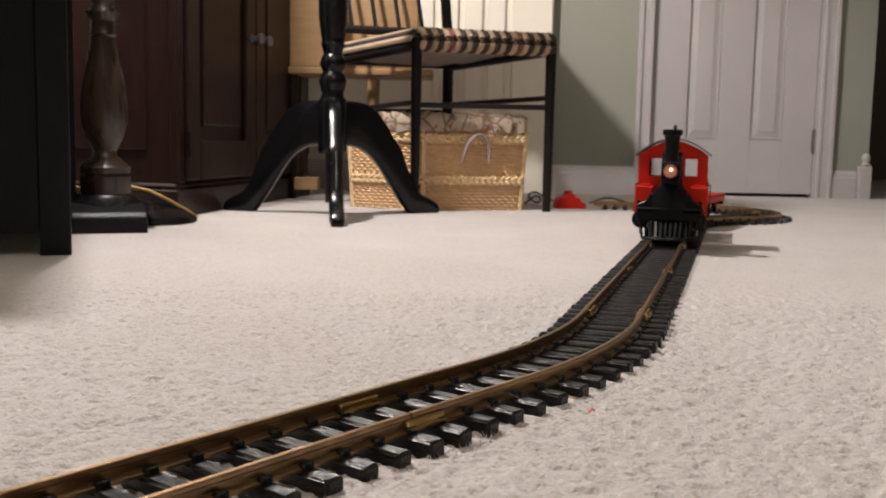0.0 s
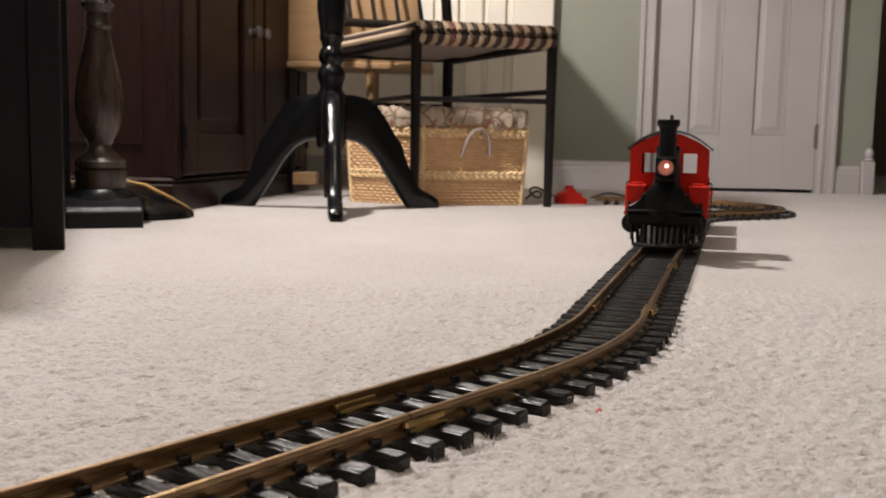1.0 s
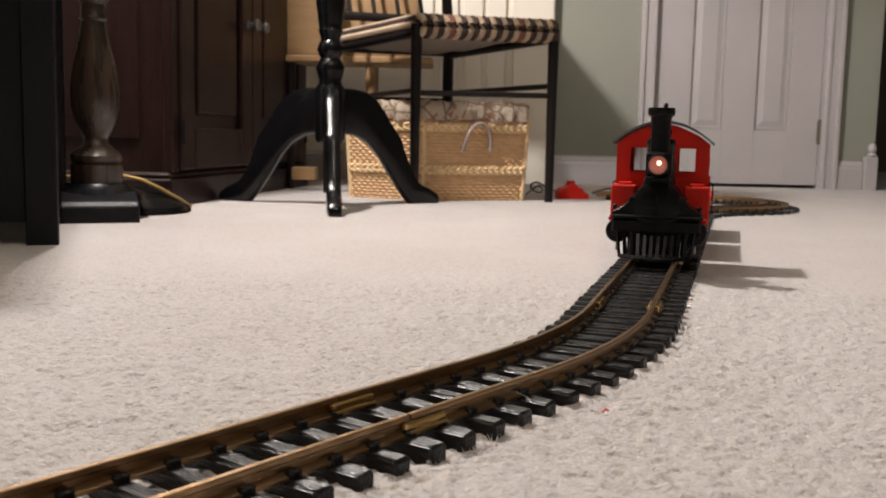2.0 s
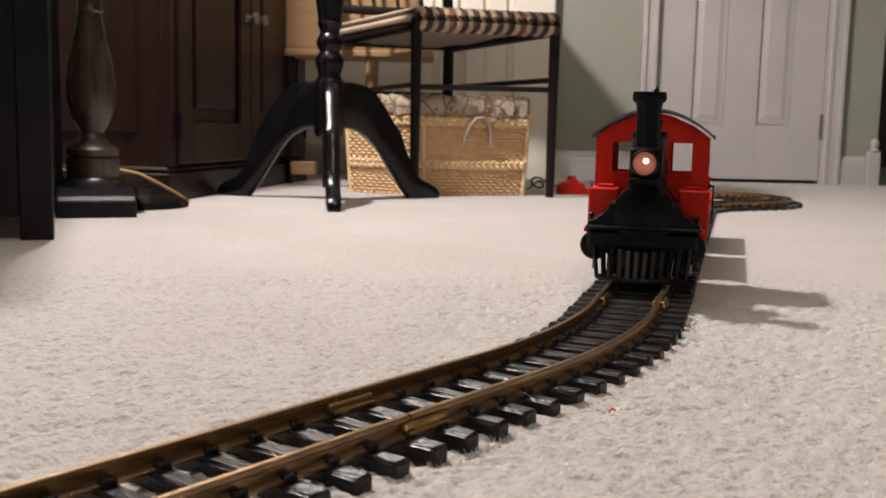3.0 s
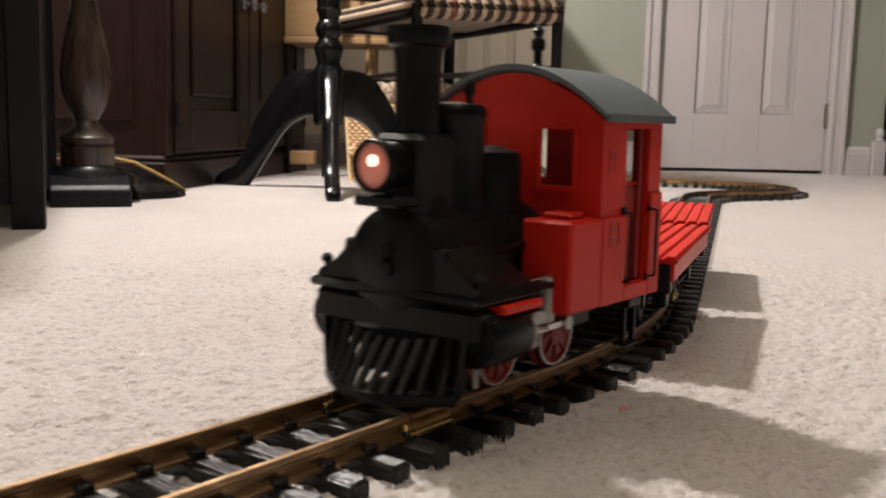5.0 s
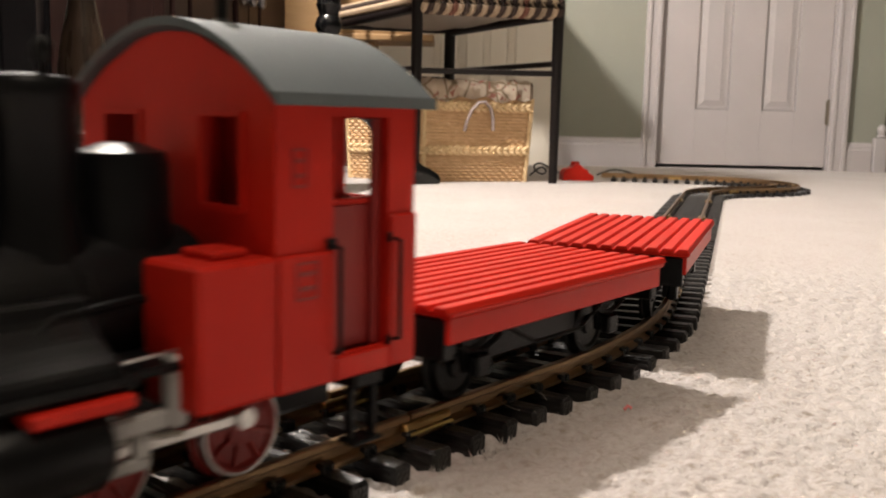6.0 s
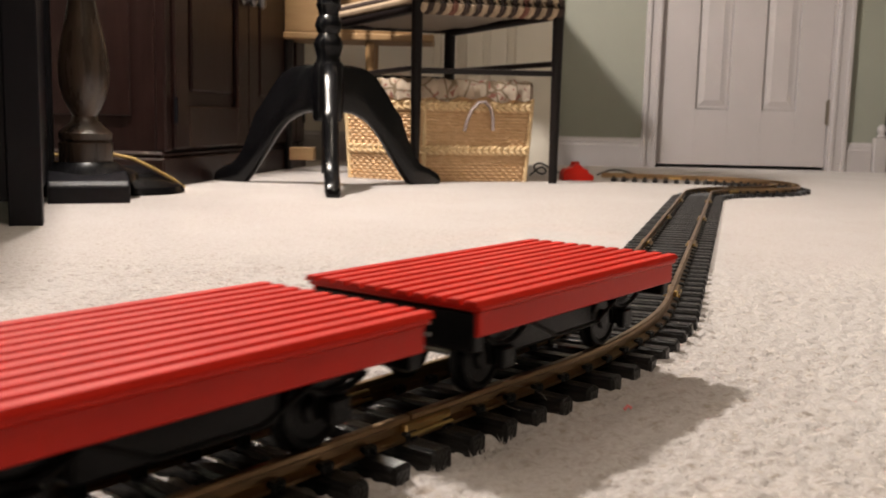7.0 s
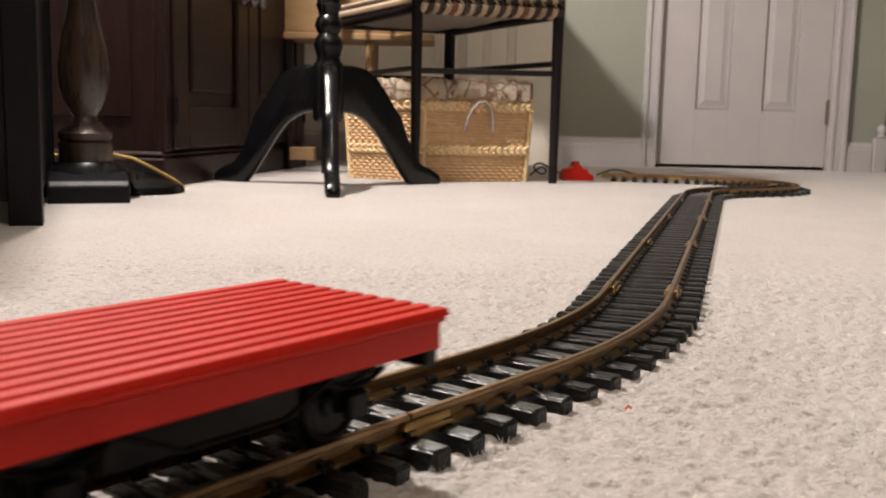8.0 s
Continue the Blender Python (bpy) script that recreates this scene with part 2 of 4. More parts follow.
def prism(outline, t0, t1, m=None, bm=None, bevel=0.0):
    """An outline of (x, z) pairs given thickness along y."""
    bm = bm if bm is not None else bmesh.new()
    f = bm.faces.new([bm.verts.new((x, t0, z)) for x, z in outline])
    ext = bmesh.ops.extrude_face_region(bm, geom=[f])
    vs = [g for g in ext["geom"] if isinstance(g, bmesh.types.BMVert)]
    bmesh.ops.translate(bm, vec=(0, t1 - t0, 0), verts=vs)
    allv = list(f.verts) + vs
    if bevel:
        es = list({e for v in allv for e in v.link_edges})
        bmesh.ops.bevel(bm, geom=es, offset=bevel, segments=2, affect="EDGES", profile=0.5)
        allv = bm.verts[:]
    if m is not None:
        bmesh.ops.transform(bm, matrix=m, verts=allv)
    return bm


def arc_pts(f, n):
    return [f(i / (n - 1)) for i in range(n)]


# ---- the room ----
WALL_Y = 3.07


def graded(a, b, lo, hi, fine, grow):
    """Grid lines from a to b, spaced finely between lo and hi and ever wider outside."""
    mid = list(np.arange(lo, hi, fine))
    out, step, v = [], fine, mid[-1]
    while v < b:
        step *= grow
        v += step
        out.append(min(v, b))
    low, step, v = [], fine, mid[0]
    while v > a:
        step *= grow
        v -= step
        low.append(max(v, a))
    return np.array(low[::-1] + mid + out)


def carpet():
    xs, ys = graded(-1.6, 3.2, -0.36, 0.40, 0.0021, 1.03), graded(-2.6, 5.2, 0.30, 0.86, 0.0021, 1.02)
    X, Y = np.meshgrid(xs, ys)
    rng = np.random.default_rng(4)

    def soft_noise(cell):
        gx, gy = np.floor(X / cell).astype(int), np.floor(Y / cell).astype(int)
        gx, gy = gx - gx.min(), gy - gy.min()
        table = rng.random((gy.max() + 3, gx.max() + 3))
        fx, fy = X / cell - np.floor(X / cell), Y / cell - np.floor(Y / cell)
        fx, fy = fx * fx * (3 - 2 * fx), fy * fy * (3 - 2 * fy)
        return (table[gy, gx] * (1 - fx) + table[gy, gx + 1] * fx) * (1 - fy) + (table[gy + 1, gx] * (1 - fx) + table[gy + 1, gx + 1] * fx) * fy

    Z = (soft_noise(0.0045) ** 0.6 - 0.6) * 0.0044 + (soft_noise(0.011) - 0.5) * 0.0012 + (soft_noise(0.05) - 0.5) * 0.002
    coarse = np.maximum(*np.meshgrid(np.gradient(xs), np.gradient(ys)))
    Z = Z * np.clip(0.0045 / (1.25 * coarse) - 0.5, 0.0, 1.0) + 0.0012
    w, h = len(xs), len(ys)
    co = np.stack([X, Y, Z], -1).reshape(-1, 3)
    i = (np.arange(h - 1)[:, None] * w + np.arange(w - 1)[None, :]).ravel()
    faces = np.stack([i, i + 1, i + w + 1, i + w], 1)
    me = bpy.data.meshes.new("floor")
    me.vertices.add(len(co))
    me.vertices.foreach_set("co", co.ravel())
    me.loops.add(faces.size)
    me.loops.foreach_set("vertex_index", faces.ravel())
    me.polygons.add(len(faces))
    me.polygons.foreach_set("loop_start", np.arange(0, faces.size, 4))
    me.polygons.foreach_set("use_smooth", np.ones(len(faces), dtype=bool))
    me.update()
    me.materials.append(CARPET)
    tagged(new("floor", me), "beige cut-pile carpet covering the whole floor", "carpet", kind="structure")


carpet()


def wall(name, x0, x1, y0, y1, z0, z1, mat, label):
    return solid(name, box(x0, x1, y0, y1, z0, z1), mat, label, "wall", kind="structure")


DOOR_L, DOOR_R, DOOR_H = 0.665, 1.195, 2.03
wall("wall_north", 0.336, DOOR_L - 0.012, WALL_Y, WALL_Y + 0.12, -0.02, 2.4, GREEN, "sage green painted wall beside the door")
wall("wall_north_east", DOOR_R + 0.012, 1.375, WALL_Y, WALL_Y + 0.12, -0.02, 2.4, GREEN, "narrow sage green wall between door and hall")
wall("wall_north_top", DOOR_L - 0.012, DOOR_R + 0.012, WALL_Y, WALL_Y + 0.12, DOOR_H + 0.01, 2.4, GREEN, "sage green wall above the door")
wall("wall_alcove", -1.25, 0.3355, 3.04, 3.19, -0.02, 2.4, CREAM, "cream painted wall behind the chair and desk")
# west, south and east walls are unseen; their green holds down bounced light
wall("wall_west", -1.37, -1.25, -2.6, 3.19, -0.02, 2.4, BOUNCEGREEN, "sage green painted side wall")
wall("wall_south", -1.37, 3.2, -2.72, -2.6, -0.02, 2.4, BOUNCEGREEN, "sage green painted rear wall")
wall("wall_east", 3.2, 3.32, -2.72, 5.3, -0.02, 2.4, BOUNCEGREEN, "sage green side wall of room and hall")
# hall walls are coloured dark to stand in for the dim light there
wall("wall_hall_end", 0.28, 3.2, 5.2, 5.32, -0.02, 2.4, HALL, "dim wall at the end of the hall")
wall("wall_hall_side", 1.26, 1.375, WALL_Y + 0.12, 5.2, -0.02, 2.4, HALL, "dim hall side wall")
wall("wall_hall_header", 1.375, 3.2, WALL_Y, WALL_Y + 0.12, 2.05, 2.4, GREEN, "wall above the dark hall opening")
solid("ceiling", box(-1.37, 3.32, -2.72, 5.32, 2.4, 2.5), CEIL, "flat white ceiling", "ceiling", kind="structure")


def baseboard(name, x0, x1, y, h=0.092):
    outline = [(0, 0), (-0.014, 0), (-0.014, h * 0.72), (-0.011, h * 0.80), (-0.011, h * 0.86), (-0.005, h * 0.95), (-0.004, h), (0, h)]
    bm = bmesh.new()
    f = bm.faces.new([bm.verts.new((x0, y + a, z)) for a, z in outline])
    ext = bmesh.ops.extrude_face_region(bm, geom=[f])
    bmesh.ops.translate(bm, vec=(x1 - x0, 0, 0), verts=[g for g in ext["geom"] if isinstance(g, bmesh.types.BMVert)])
    return solid(name, bm, WHITE, "white moulded baseboard along the wall", "baseboard", kind="structure")


baseboard("baseboard", 0.3365, 0.612, WALL_Y - 0.001)
baseboard("baseboard_east", 1.252, 1.335, WALL_Y - 0.001)
baseboard("baseboard_alcove", -1.2, 0.19, 3.039)


def corner_block():
    post = thing("corner_trim", "white corner block with a turned knob at the wall end", "trim", pose(1.362, WALL_Y - 0.012, 0), kind="structure")
    part("block", box(-0.024, 0.018, -0.012, 0.010, -0.002, 0.108, 0.003), WHITE, post)
    part("knob", lathe([(0.012, 0.108), (0.016, 0.112), (0.009, 0.119), (0.013, 0.127), (0.014, 0.135), (0.010, 0.145), (0.003, 0.15)], 20), WHITE, post, "small turned white finial", True)


corner_block()


def trim_board(name, x0, x1, y0, y1, z1, label, mat=None):
    return solid(name, box(x0, x1, y0, y1, -0.002, z1, 0.004), mat or WHITE, label, "trim", kind="structure")


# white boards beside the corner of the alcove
# CREAM instead of WHITE here makes up for light the board lacks
trim_board("trim_corner_board", 0.205, 0.332, 3.018, 3.037, 2.38, "tall flat corner board, coloured paler to look lit", CREAM)
for k, x in enumerate((-0.10, -0.022, 0.055, 0.127)):
    trim_board("trim_panel_strip", x, x + 0.056, 3.024, 3.037, 2.38, "cream vertical panel strip on the wall", CREAM)


def door():
    d = thing("door_1", "closed white panelled interior door with raised panels", "door", pose(0, WALL_Y + 0.008, 0), kind="structure")
    part("slab", box(DOOR_L, DOOR_R, 0.012, 0.04, 0.012, DOOR_H, 0.002), WHITE, d)
    xs = [DOOR_L, 0.780, 0.884, 0.988, 1.094, DOOR_R]
    zs = [0.012, 0.186, 0.86, 0.98, 1.62, 1.72, 1.92, DOOR_H]
    for x0, x1 in ((xs[0], xs[1]), (xs[2], xs[3]), (xs[4], xs[5])):
        part("stile", box(x0, x1, 0, 0.013, zs[0], zs[7], 0.0008), WHITE, d)
    for i, (z0, z1) in enumerate(((zs[0], zs[1]), (zs[2], zs[3]), (zs[4], zs[5]), (zs[6], zs[7]))):
        for x0, x1 in ((xs[1], xs[2]), (xs[3], xs[4])):
            part("rail", box(x0, x1, 0.0003, 0.013, z0 + 0.0005, z1 - 0.0005, 0.0008), WHITE, d)
    for x0, x1 in ((xs[1], xs[2]), (xs[3], xs[4])):
        for z0, z1 in ((zs[1], zs[2]), (zs[3], zs[4]), (zs[5], zs[6])):
            bm = bmesh.new()
            g, w = 0.010, 0.016
            loops = []
            for off, y in ((g * 0.2, 0.0085), (g, 0.0085), (g + w, 0.0045), (g + w + 0.001, 0.004)):
                loops.append([bm.verts.new(p) for p in ((x0 + off, y, z0 + off), (x1 - off, y, z0 + off), (x1 - off, y, z1 - off), (x0 + off, y, z1 - off))])
            for a, b in zip(loops, loops[1:]):
                for i in range(4):
                    bm.faces.new((a[i], a[(i + 1) % 4], b[(i + 1) % 4], b[i]))
            bm.faces.new(loops[-1])
            part("panel", bm, WHITE, d)
    for z in (0.183, 1.0, 1.83):
        h = part("hinge", box(DOOR_R - 0.006, DOOR_R + 0.006, -0.004, 0.004, z - 0.036, z + 0.036, 0.001), HINGE, d, "small aged brass hinge")
        part("pin", tube((DOOR_R, -0.006, z - 0.04), (DOOR_R, -0.006, z + 0.04), 0.004, n=10), HINGE, h)
    part("door_handle", lathe([(0.024, 0), (0.024, 0.006), (0.010, 0.012), (0.010, 0.03), (0.026, 0.045), (0.026, 0.058), (0.012, 0.066)], 20, m=pose(DOOR_L + 0.06, 0, 0.92, 90)), HINGE, d, "round brass knob", True)
    casing = thing("door_casing", "white moulded door casing", "trim", pose(0, WALL_Y, 0), kind="structure")
    for x0, x1 in ((0.612, DOOR_L - 0.006), (DOOR_R + 0.008, 1.252)):
        side = box(x0, x1, -0.014, 0.0, -0.002, DOOR_H + 0.05, 0.003)
        inner = x1 if x0 < 0.9 else x0
        sgn = -1 if x0 < 0.9 else 1
        box(min(inner, inner + sgn * 0.012), max(inner, inner + sgn * 0.012), -0.018, -0.0135, -0.002, DOOR_H + 0.05, 0.0015, side)
        outer = x0 if x0 < 0.9 else x1
        box(min(outer, outer - sgn * 0.014), max(outer, outer - sgn * 0.014), -0.022, -0.0135, -0.002, DOOR_H + 0.05, 0.002, side)
        part("side_board", side, WHITE, casing)
    part("head_board", box(0.612, 1.252, -0.016, 0.0, DOOR_H + 0.051, DOOR_H + 0.105, 0.003), WHITE, casing)
    for x0, x1 in ((DOOR_L - 0.012, DOOR_L - 0.002), (DOOR_R + 0.002, DOOR_R + 0.012)):
        part("jamb", box(x0, x1, 0.0, 0.11, -0.002, DOOR_H + 0.01), WHITE, casing)


door()

# ---- the track ----
RAIL_TOP = 0.0181
SECTIONS = (("line", 1.0225), ("arc", 0.597, 21.27), ("line", 1.1146), ("arc", 0.2216, -47.93), ("line", 0.046), ("arc", 0.188, 141.3), ("line", 0.225))
START, HEADING = (-0.5932, -0.3024), 51.98


def lay():
    """The track's centre line as close steps of (x, y, heading)."""
    x, y, a, out, step = START[0], START[1], radians(HEADING), [], 0.0025
    for s in SECTIONS:
        length = s[1] if s[0] == "line" else s[1] * radians(abs(s[2]))
        k = 0.0 if s[0] == "line" else math.copysign(1 / s[1], s[2])
        n = round(length / step)
        for _ in range(n):
            out.append((x, y, a))
            h = length / n
            x, y, a = x + h * math.cos(a + k * h / 2), y + h * math.sin(a + k * h / 2), a + k * h
    return out


LINE = lay()
STEP = 0.0025


def on_line(u):
    """Place and heading u metres along the track."""
    f = max(0.0, min(u / STEP, len(LINE) - 1.001))
    i = int(f)
    p, q, w = LINE[i], LINE[i + 1], f - int(f)
    return [p[k] + (q[k] - p[k]) * w for k in range(3)]


def rail_mesh(side, u0, u1):
    prof = [(-0.0050, 0.0), (0.0050, 0.0), (0.0050, 0.0014), (0.0009, 0.0026), (0.0009, 0.0056), (0.0018, 0.0064), (0.0018, 0.0082), (0.0013, 0.0087), (-0.0013, 0.0087), (-0.0018, 0.0082), (-0.0018, 0.0064), (-0.0009, 0.0056), (-0.0009, 0.0026), (-0.0050, 0.0014)]
    bm = bmesh.new()
    rings = []
    n = max(2, round((u1 - u0) / 0.01))
    for i in range(n + 1):
        x, y, a = on_line(u0 + (u1 - u0) * i / n)
        nx, ny = -math.sin(a), math.cos(a)
        rings.append([bm.verts.new((x + nx * (side + o), y + ny * (side + o), RAIL_TOP - 0.0092 + z * 1.0575)) for o, z in prof])
    for p, q in zip(rings, rings[1:]):
        for k in range(len(prof)):
            bm.faces.new((p[k], p[(k + 1) % len(prof)], q[(k + 1) % len(prof)], q[k]))
    bm.faces.new(rings[0][::-1])
    bm.faces.new(rings[-1])
    return bm


HALF = 0.0233
TOTAL = STEP * (len(LINE) - 1)


def track():
    t = thing("railway_track", "toy track with tarnished brass rails and black sleepers on carpet", "railway track", kind="")
    joints = [0.02, 0.311, 0.611, 0.911, 1.286, 1.586, 1.886, 2.186, 2.486, 2.786, 3.086, TOTAL - 0.01]
    for side in (-HALF, HALF):
        for u0, u1 in zip(joints, joints[1:]):
            part("rail", rail_mesh(side, u0 + 0.0006, u1 - 0.0006), BRASS, t)
    # sleepers with moulded rail chairs share three meshes
    meshes = []
    for v in range(3):
        rnd = random.Random(v)
        bm = box(-0.0054, 0.0054, -0.0455, 0.0455, -0.004, 0.0090, 0.0016)
        for vert in bm.verts:
            vert.co += Vector((rnd.uniform(-1, 1) * 0.0005, rnd.uniform(-1, 1) * 0.0008, rnd.uniform(-1, 1) * 0.0004))
        for s in (-1, 1):
            for o in (-1, 1):
                box(-0.0035, 0.0035, s * HALF + o * 0.0039 - 0.0021, s * HALF + o * 0.0039 + 0.0021, 0.0075, 0.0126, 0.0008, bm)
        meshes.append(mesh_of(bm, "sleeper", SLEEPER))
    u, i = 0.0435, 0
    while u < TOTAL - 0.02:
        x, y, a = on_line(u)
        ob = new("sleeper", meshes[i % 3])
        ob.parent, ob.matrix_basis = t, pose(x, y, 0, 0, 0, math.degrees(a) + random.uniform(-0.8, 0.8))
        u += 0.0240
        i += 1
    for u in joints[1:-1]:
        x, y, a = on_line(u)
        for side in (-HALF, HALF):
            bm = bmesh.new()
            for o in (-1, 1):
                box(-0.006, 0.024, side + o * 0.0027 - 0.0018, side + o * 0.0027 + 0.0018, 0.0098, 0.0154, 0.0008, bm)
                tube((-0.005, side + o * 0.0050, 0.0112), (0.023, side + o * 0.0050, 0.0112), 0.0013, n=8, bm=bm)
            part("rail_joiner", bm, BRIGHTBRASS, t, "bright brass rail joiner", False, pose(x, y, 0, 0, 0, math.degrees(a)))


track()


def carpet_pile(count=4200):
    """Loose yarn tips that stand up along the edges of the track."""
    rng = np.random.default_rng(9)
    u = 0.40 + 0.95 * rng.random(count) ** 1.3
    side = np.where(rng.random(count) < 0.6, -1.0, 1.0)
    off = side * (0.0445 + 0.0085 * rng.random(count) ** 1.5)
    at = np.array([on_line(v) for v in u])
    x, y = at[:, 0] - np.sin(at[:, 2]) * off, at[:, 1] + np.cos(at[:, 2]) * off
    r = 0.00025 + 0.00035 * rng.random(count)
    a = rng.random(count) * 2 * np.pi
    h = 0.0018 + 0.0030 * rng.random(count) ** 2
    lean = (rng.random((count, 2)) - 0.5) * 0.0055
    co = np.empty((count, 4, 3))
    for k in range(3):
        co[:, k, 0] = x + r * np.cos(a + k * 2.0944)
        co[:, k, 1] = y + r * np.sin(a + k * 2.0944)
        co[:, k, 2] = 0.0
    co[:, 3, 0], co[:, 3, 1], co[:, 3, 2] = x + lean[:, 0], y + lean[:, 1], h
    base = np.arange(count)[:, None] * 4
    faces = np.concatenate([base + np.array([[0, 1, 3]]), base + np.array([[1, 2, 3]]), base + np.array([[2, 0, 3]])])
    me = bpy.data.meshes.new("carpet_pile")
    me.vertices.add(count * 4)
    me.vertices.foreach_set("co", co.ravel())
    me.loops.add(faces.size)
    me.loops.foreach_set("vertex_index", faces.ravel())
    me.polygons.add(len(faces))
    me.polygons.foreach_set("loop_start", np.arange(0, faces.size, 3))
    me.update()
    me.materials.append(CARPET)
    tagged(new("carpet_pile", me), "loose beige yarn tips of the carpet pile", "carpet", kind="stuff")


carpet_pile()


# ---- the train ----
def train_wheelset(parent, x, r, mat, spokes=False, half=0.0215):
    ws = new("wheelset")
    ws.empty_display_size = 0.01
    ws.parent, ws.matrix_basis = parent, pose(x, 0, r)
    for s in (-1, 1):
        m = Matrix.Rotation(-s * math.pi / 2, 4, "X")
        prof = [(r + 0.0022, -0.0035), (r + 0.0022, -0.0022), (r, -0.0012), (r, 0.0030), (r - 0.002, 0.0034), (r - 0.0035, 0.0022), (r * 0.38, 0.0022), (r * 0.34, 0.0038), (0.002, 0.0040)]
        w = part("wheel", lathe(prof, 28, m=Matrix.Translation((0, s * half, 0)) @ m), mat, ws, "", True)
        if spokes:
            bm = bmesh.new()
            for k in range(8):
                a = k * math.pi / 4
                tube((0.003 * math.cos(a), s * (half + 0.0026), 0.003 * math.sin(a)), ((r - 0.003) * math.cos(a), s * (half + 0.0026), (r - 0.003) * math.sin(a)), 0.0011, n=6, bm=bm)
            part("spokes", bm, DARKRED, ws)
            part("tyre", lathe([(r - 0.0014, 0.0031), (r + 0.0003, 0.0031), (r + 0.0003, -0.0008), (r - 0.0014, -0.0008)], 28, m=Matrix.Translation((0, s * half, 0)) @ m, ring=True), STEEL, ws, "shiny metal tyre", True)
    part("axle", tube((0, -half, 0), (0, half, 0), 0.002, n=10), STEEL, ws)
    return ws


def coupler(parent, x, sgn):
    bm = tube((x, 0, 0.020), (x + sgn * 0.016, 0, 0.020), 0.0024, n=8)
    pts = arc_pts(lambda f: (x + sgn * (0.016 + 0.006 * math.sin(f * math.pi)), 0.012 * math.cos(f * math.pi), 0.020), 9)
    sweep(pts, 0.0016, 6, bm)
    return part("coupler", bm, BLACK, parent, "black loop coupler")


def roof_arch(half, z_eave, z_top, n=17):
    """An arch as (y, z) pairs."""
    return [(-half + 2 * half * i / (n - 1), z_eave + (z_top - z_eave) * (1 - (2 * i / (n - 1) - 1) ** 2)) for i in range(n)]


def yz_prism(outline, x0, x1, bm=None):
    bm = bm if bm is not None else bmesh.new()
    f = bm.faces.new([bm.verts.new((x0, y, z)) for y, z in outline])
    ext = bmesh.ops.extrude_face_region(bm, geom=[f])
    bmesh.ops.translate(bm, vec=(x1 - x0, 0, 0), verts=[g for g in ext["geom"] if isinstance(g, bmesh.types.BMVert)])
    return bm


def wall_with_holes(ys, zs, holes, x0, x1, mat, parent, name, top=None):
    """A plate across x, on a grid of ys and zs, open at the named cells; top(y) lifts its upper edge."""
    bm = bmesh.new()
    for i in range(len(ys) - 1):
        for k in range(len(zs) - 1):
            if (i, k) in holes:
                continue
            z0a = z0b = zs[k]
            z1a = z1b = zs[k + 1]
            if top and k == len(zs) - 2:
                z1a, z1b = top(ys[i]), top(ys[i + 1])
            c = [(ys[i], z0a), (ys[i + 1], z0b), (ys[i + 1], z1b), (ys[i], z1a)]
            va = [bm.verts.new((x0, *p)) for p in c]
            vb = [bm.verts.new((x1, *p)) for p in c]
            bm.faces.new(va)
            bm.faces.new(vb[::-1])
            for q in range(4):
                bm.faces.new((va[q], va[(q + 1) % 4], vb[(q + 1) % 4], vb[q]))
    bmesh.ops.remove_doubles(bm, verts=bm.verts[:], dist=1e-5)
    return part(name, bm, mat, parent)


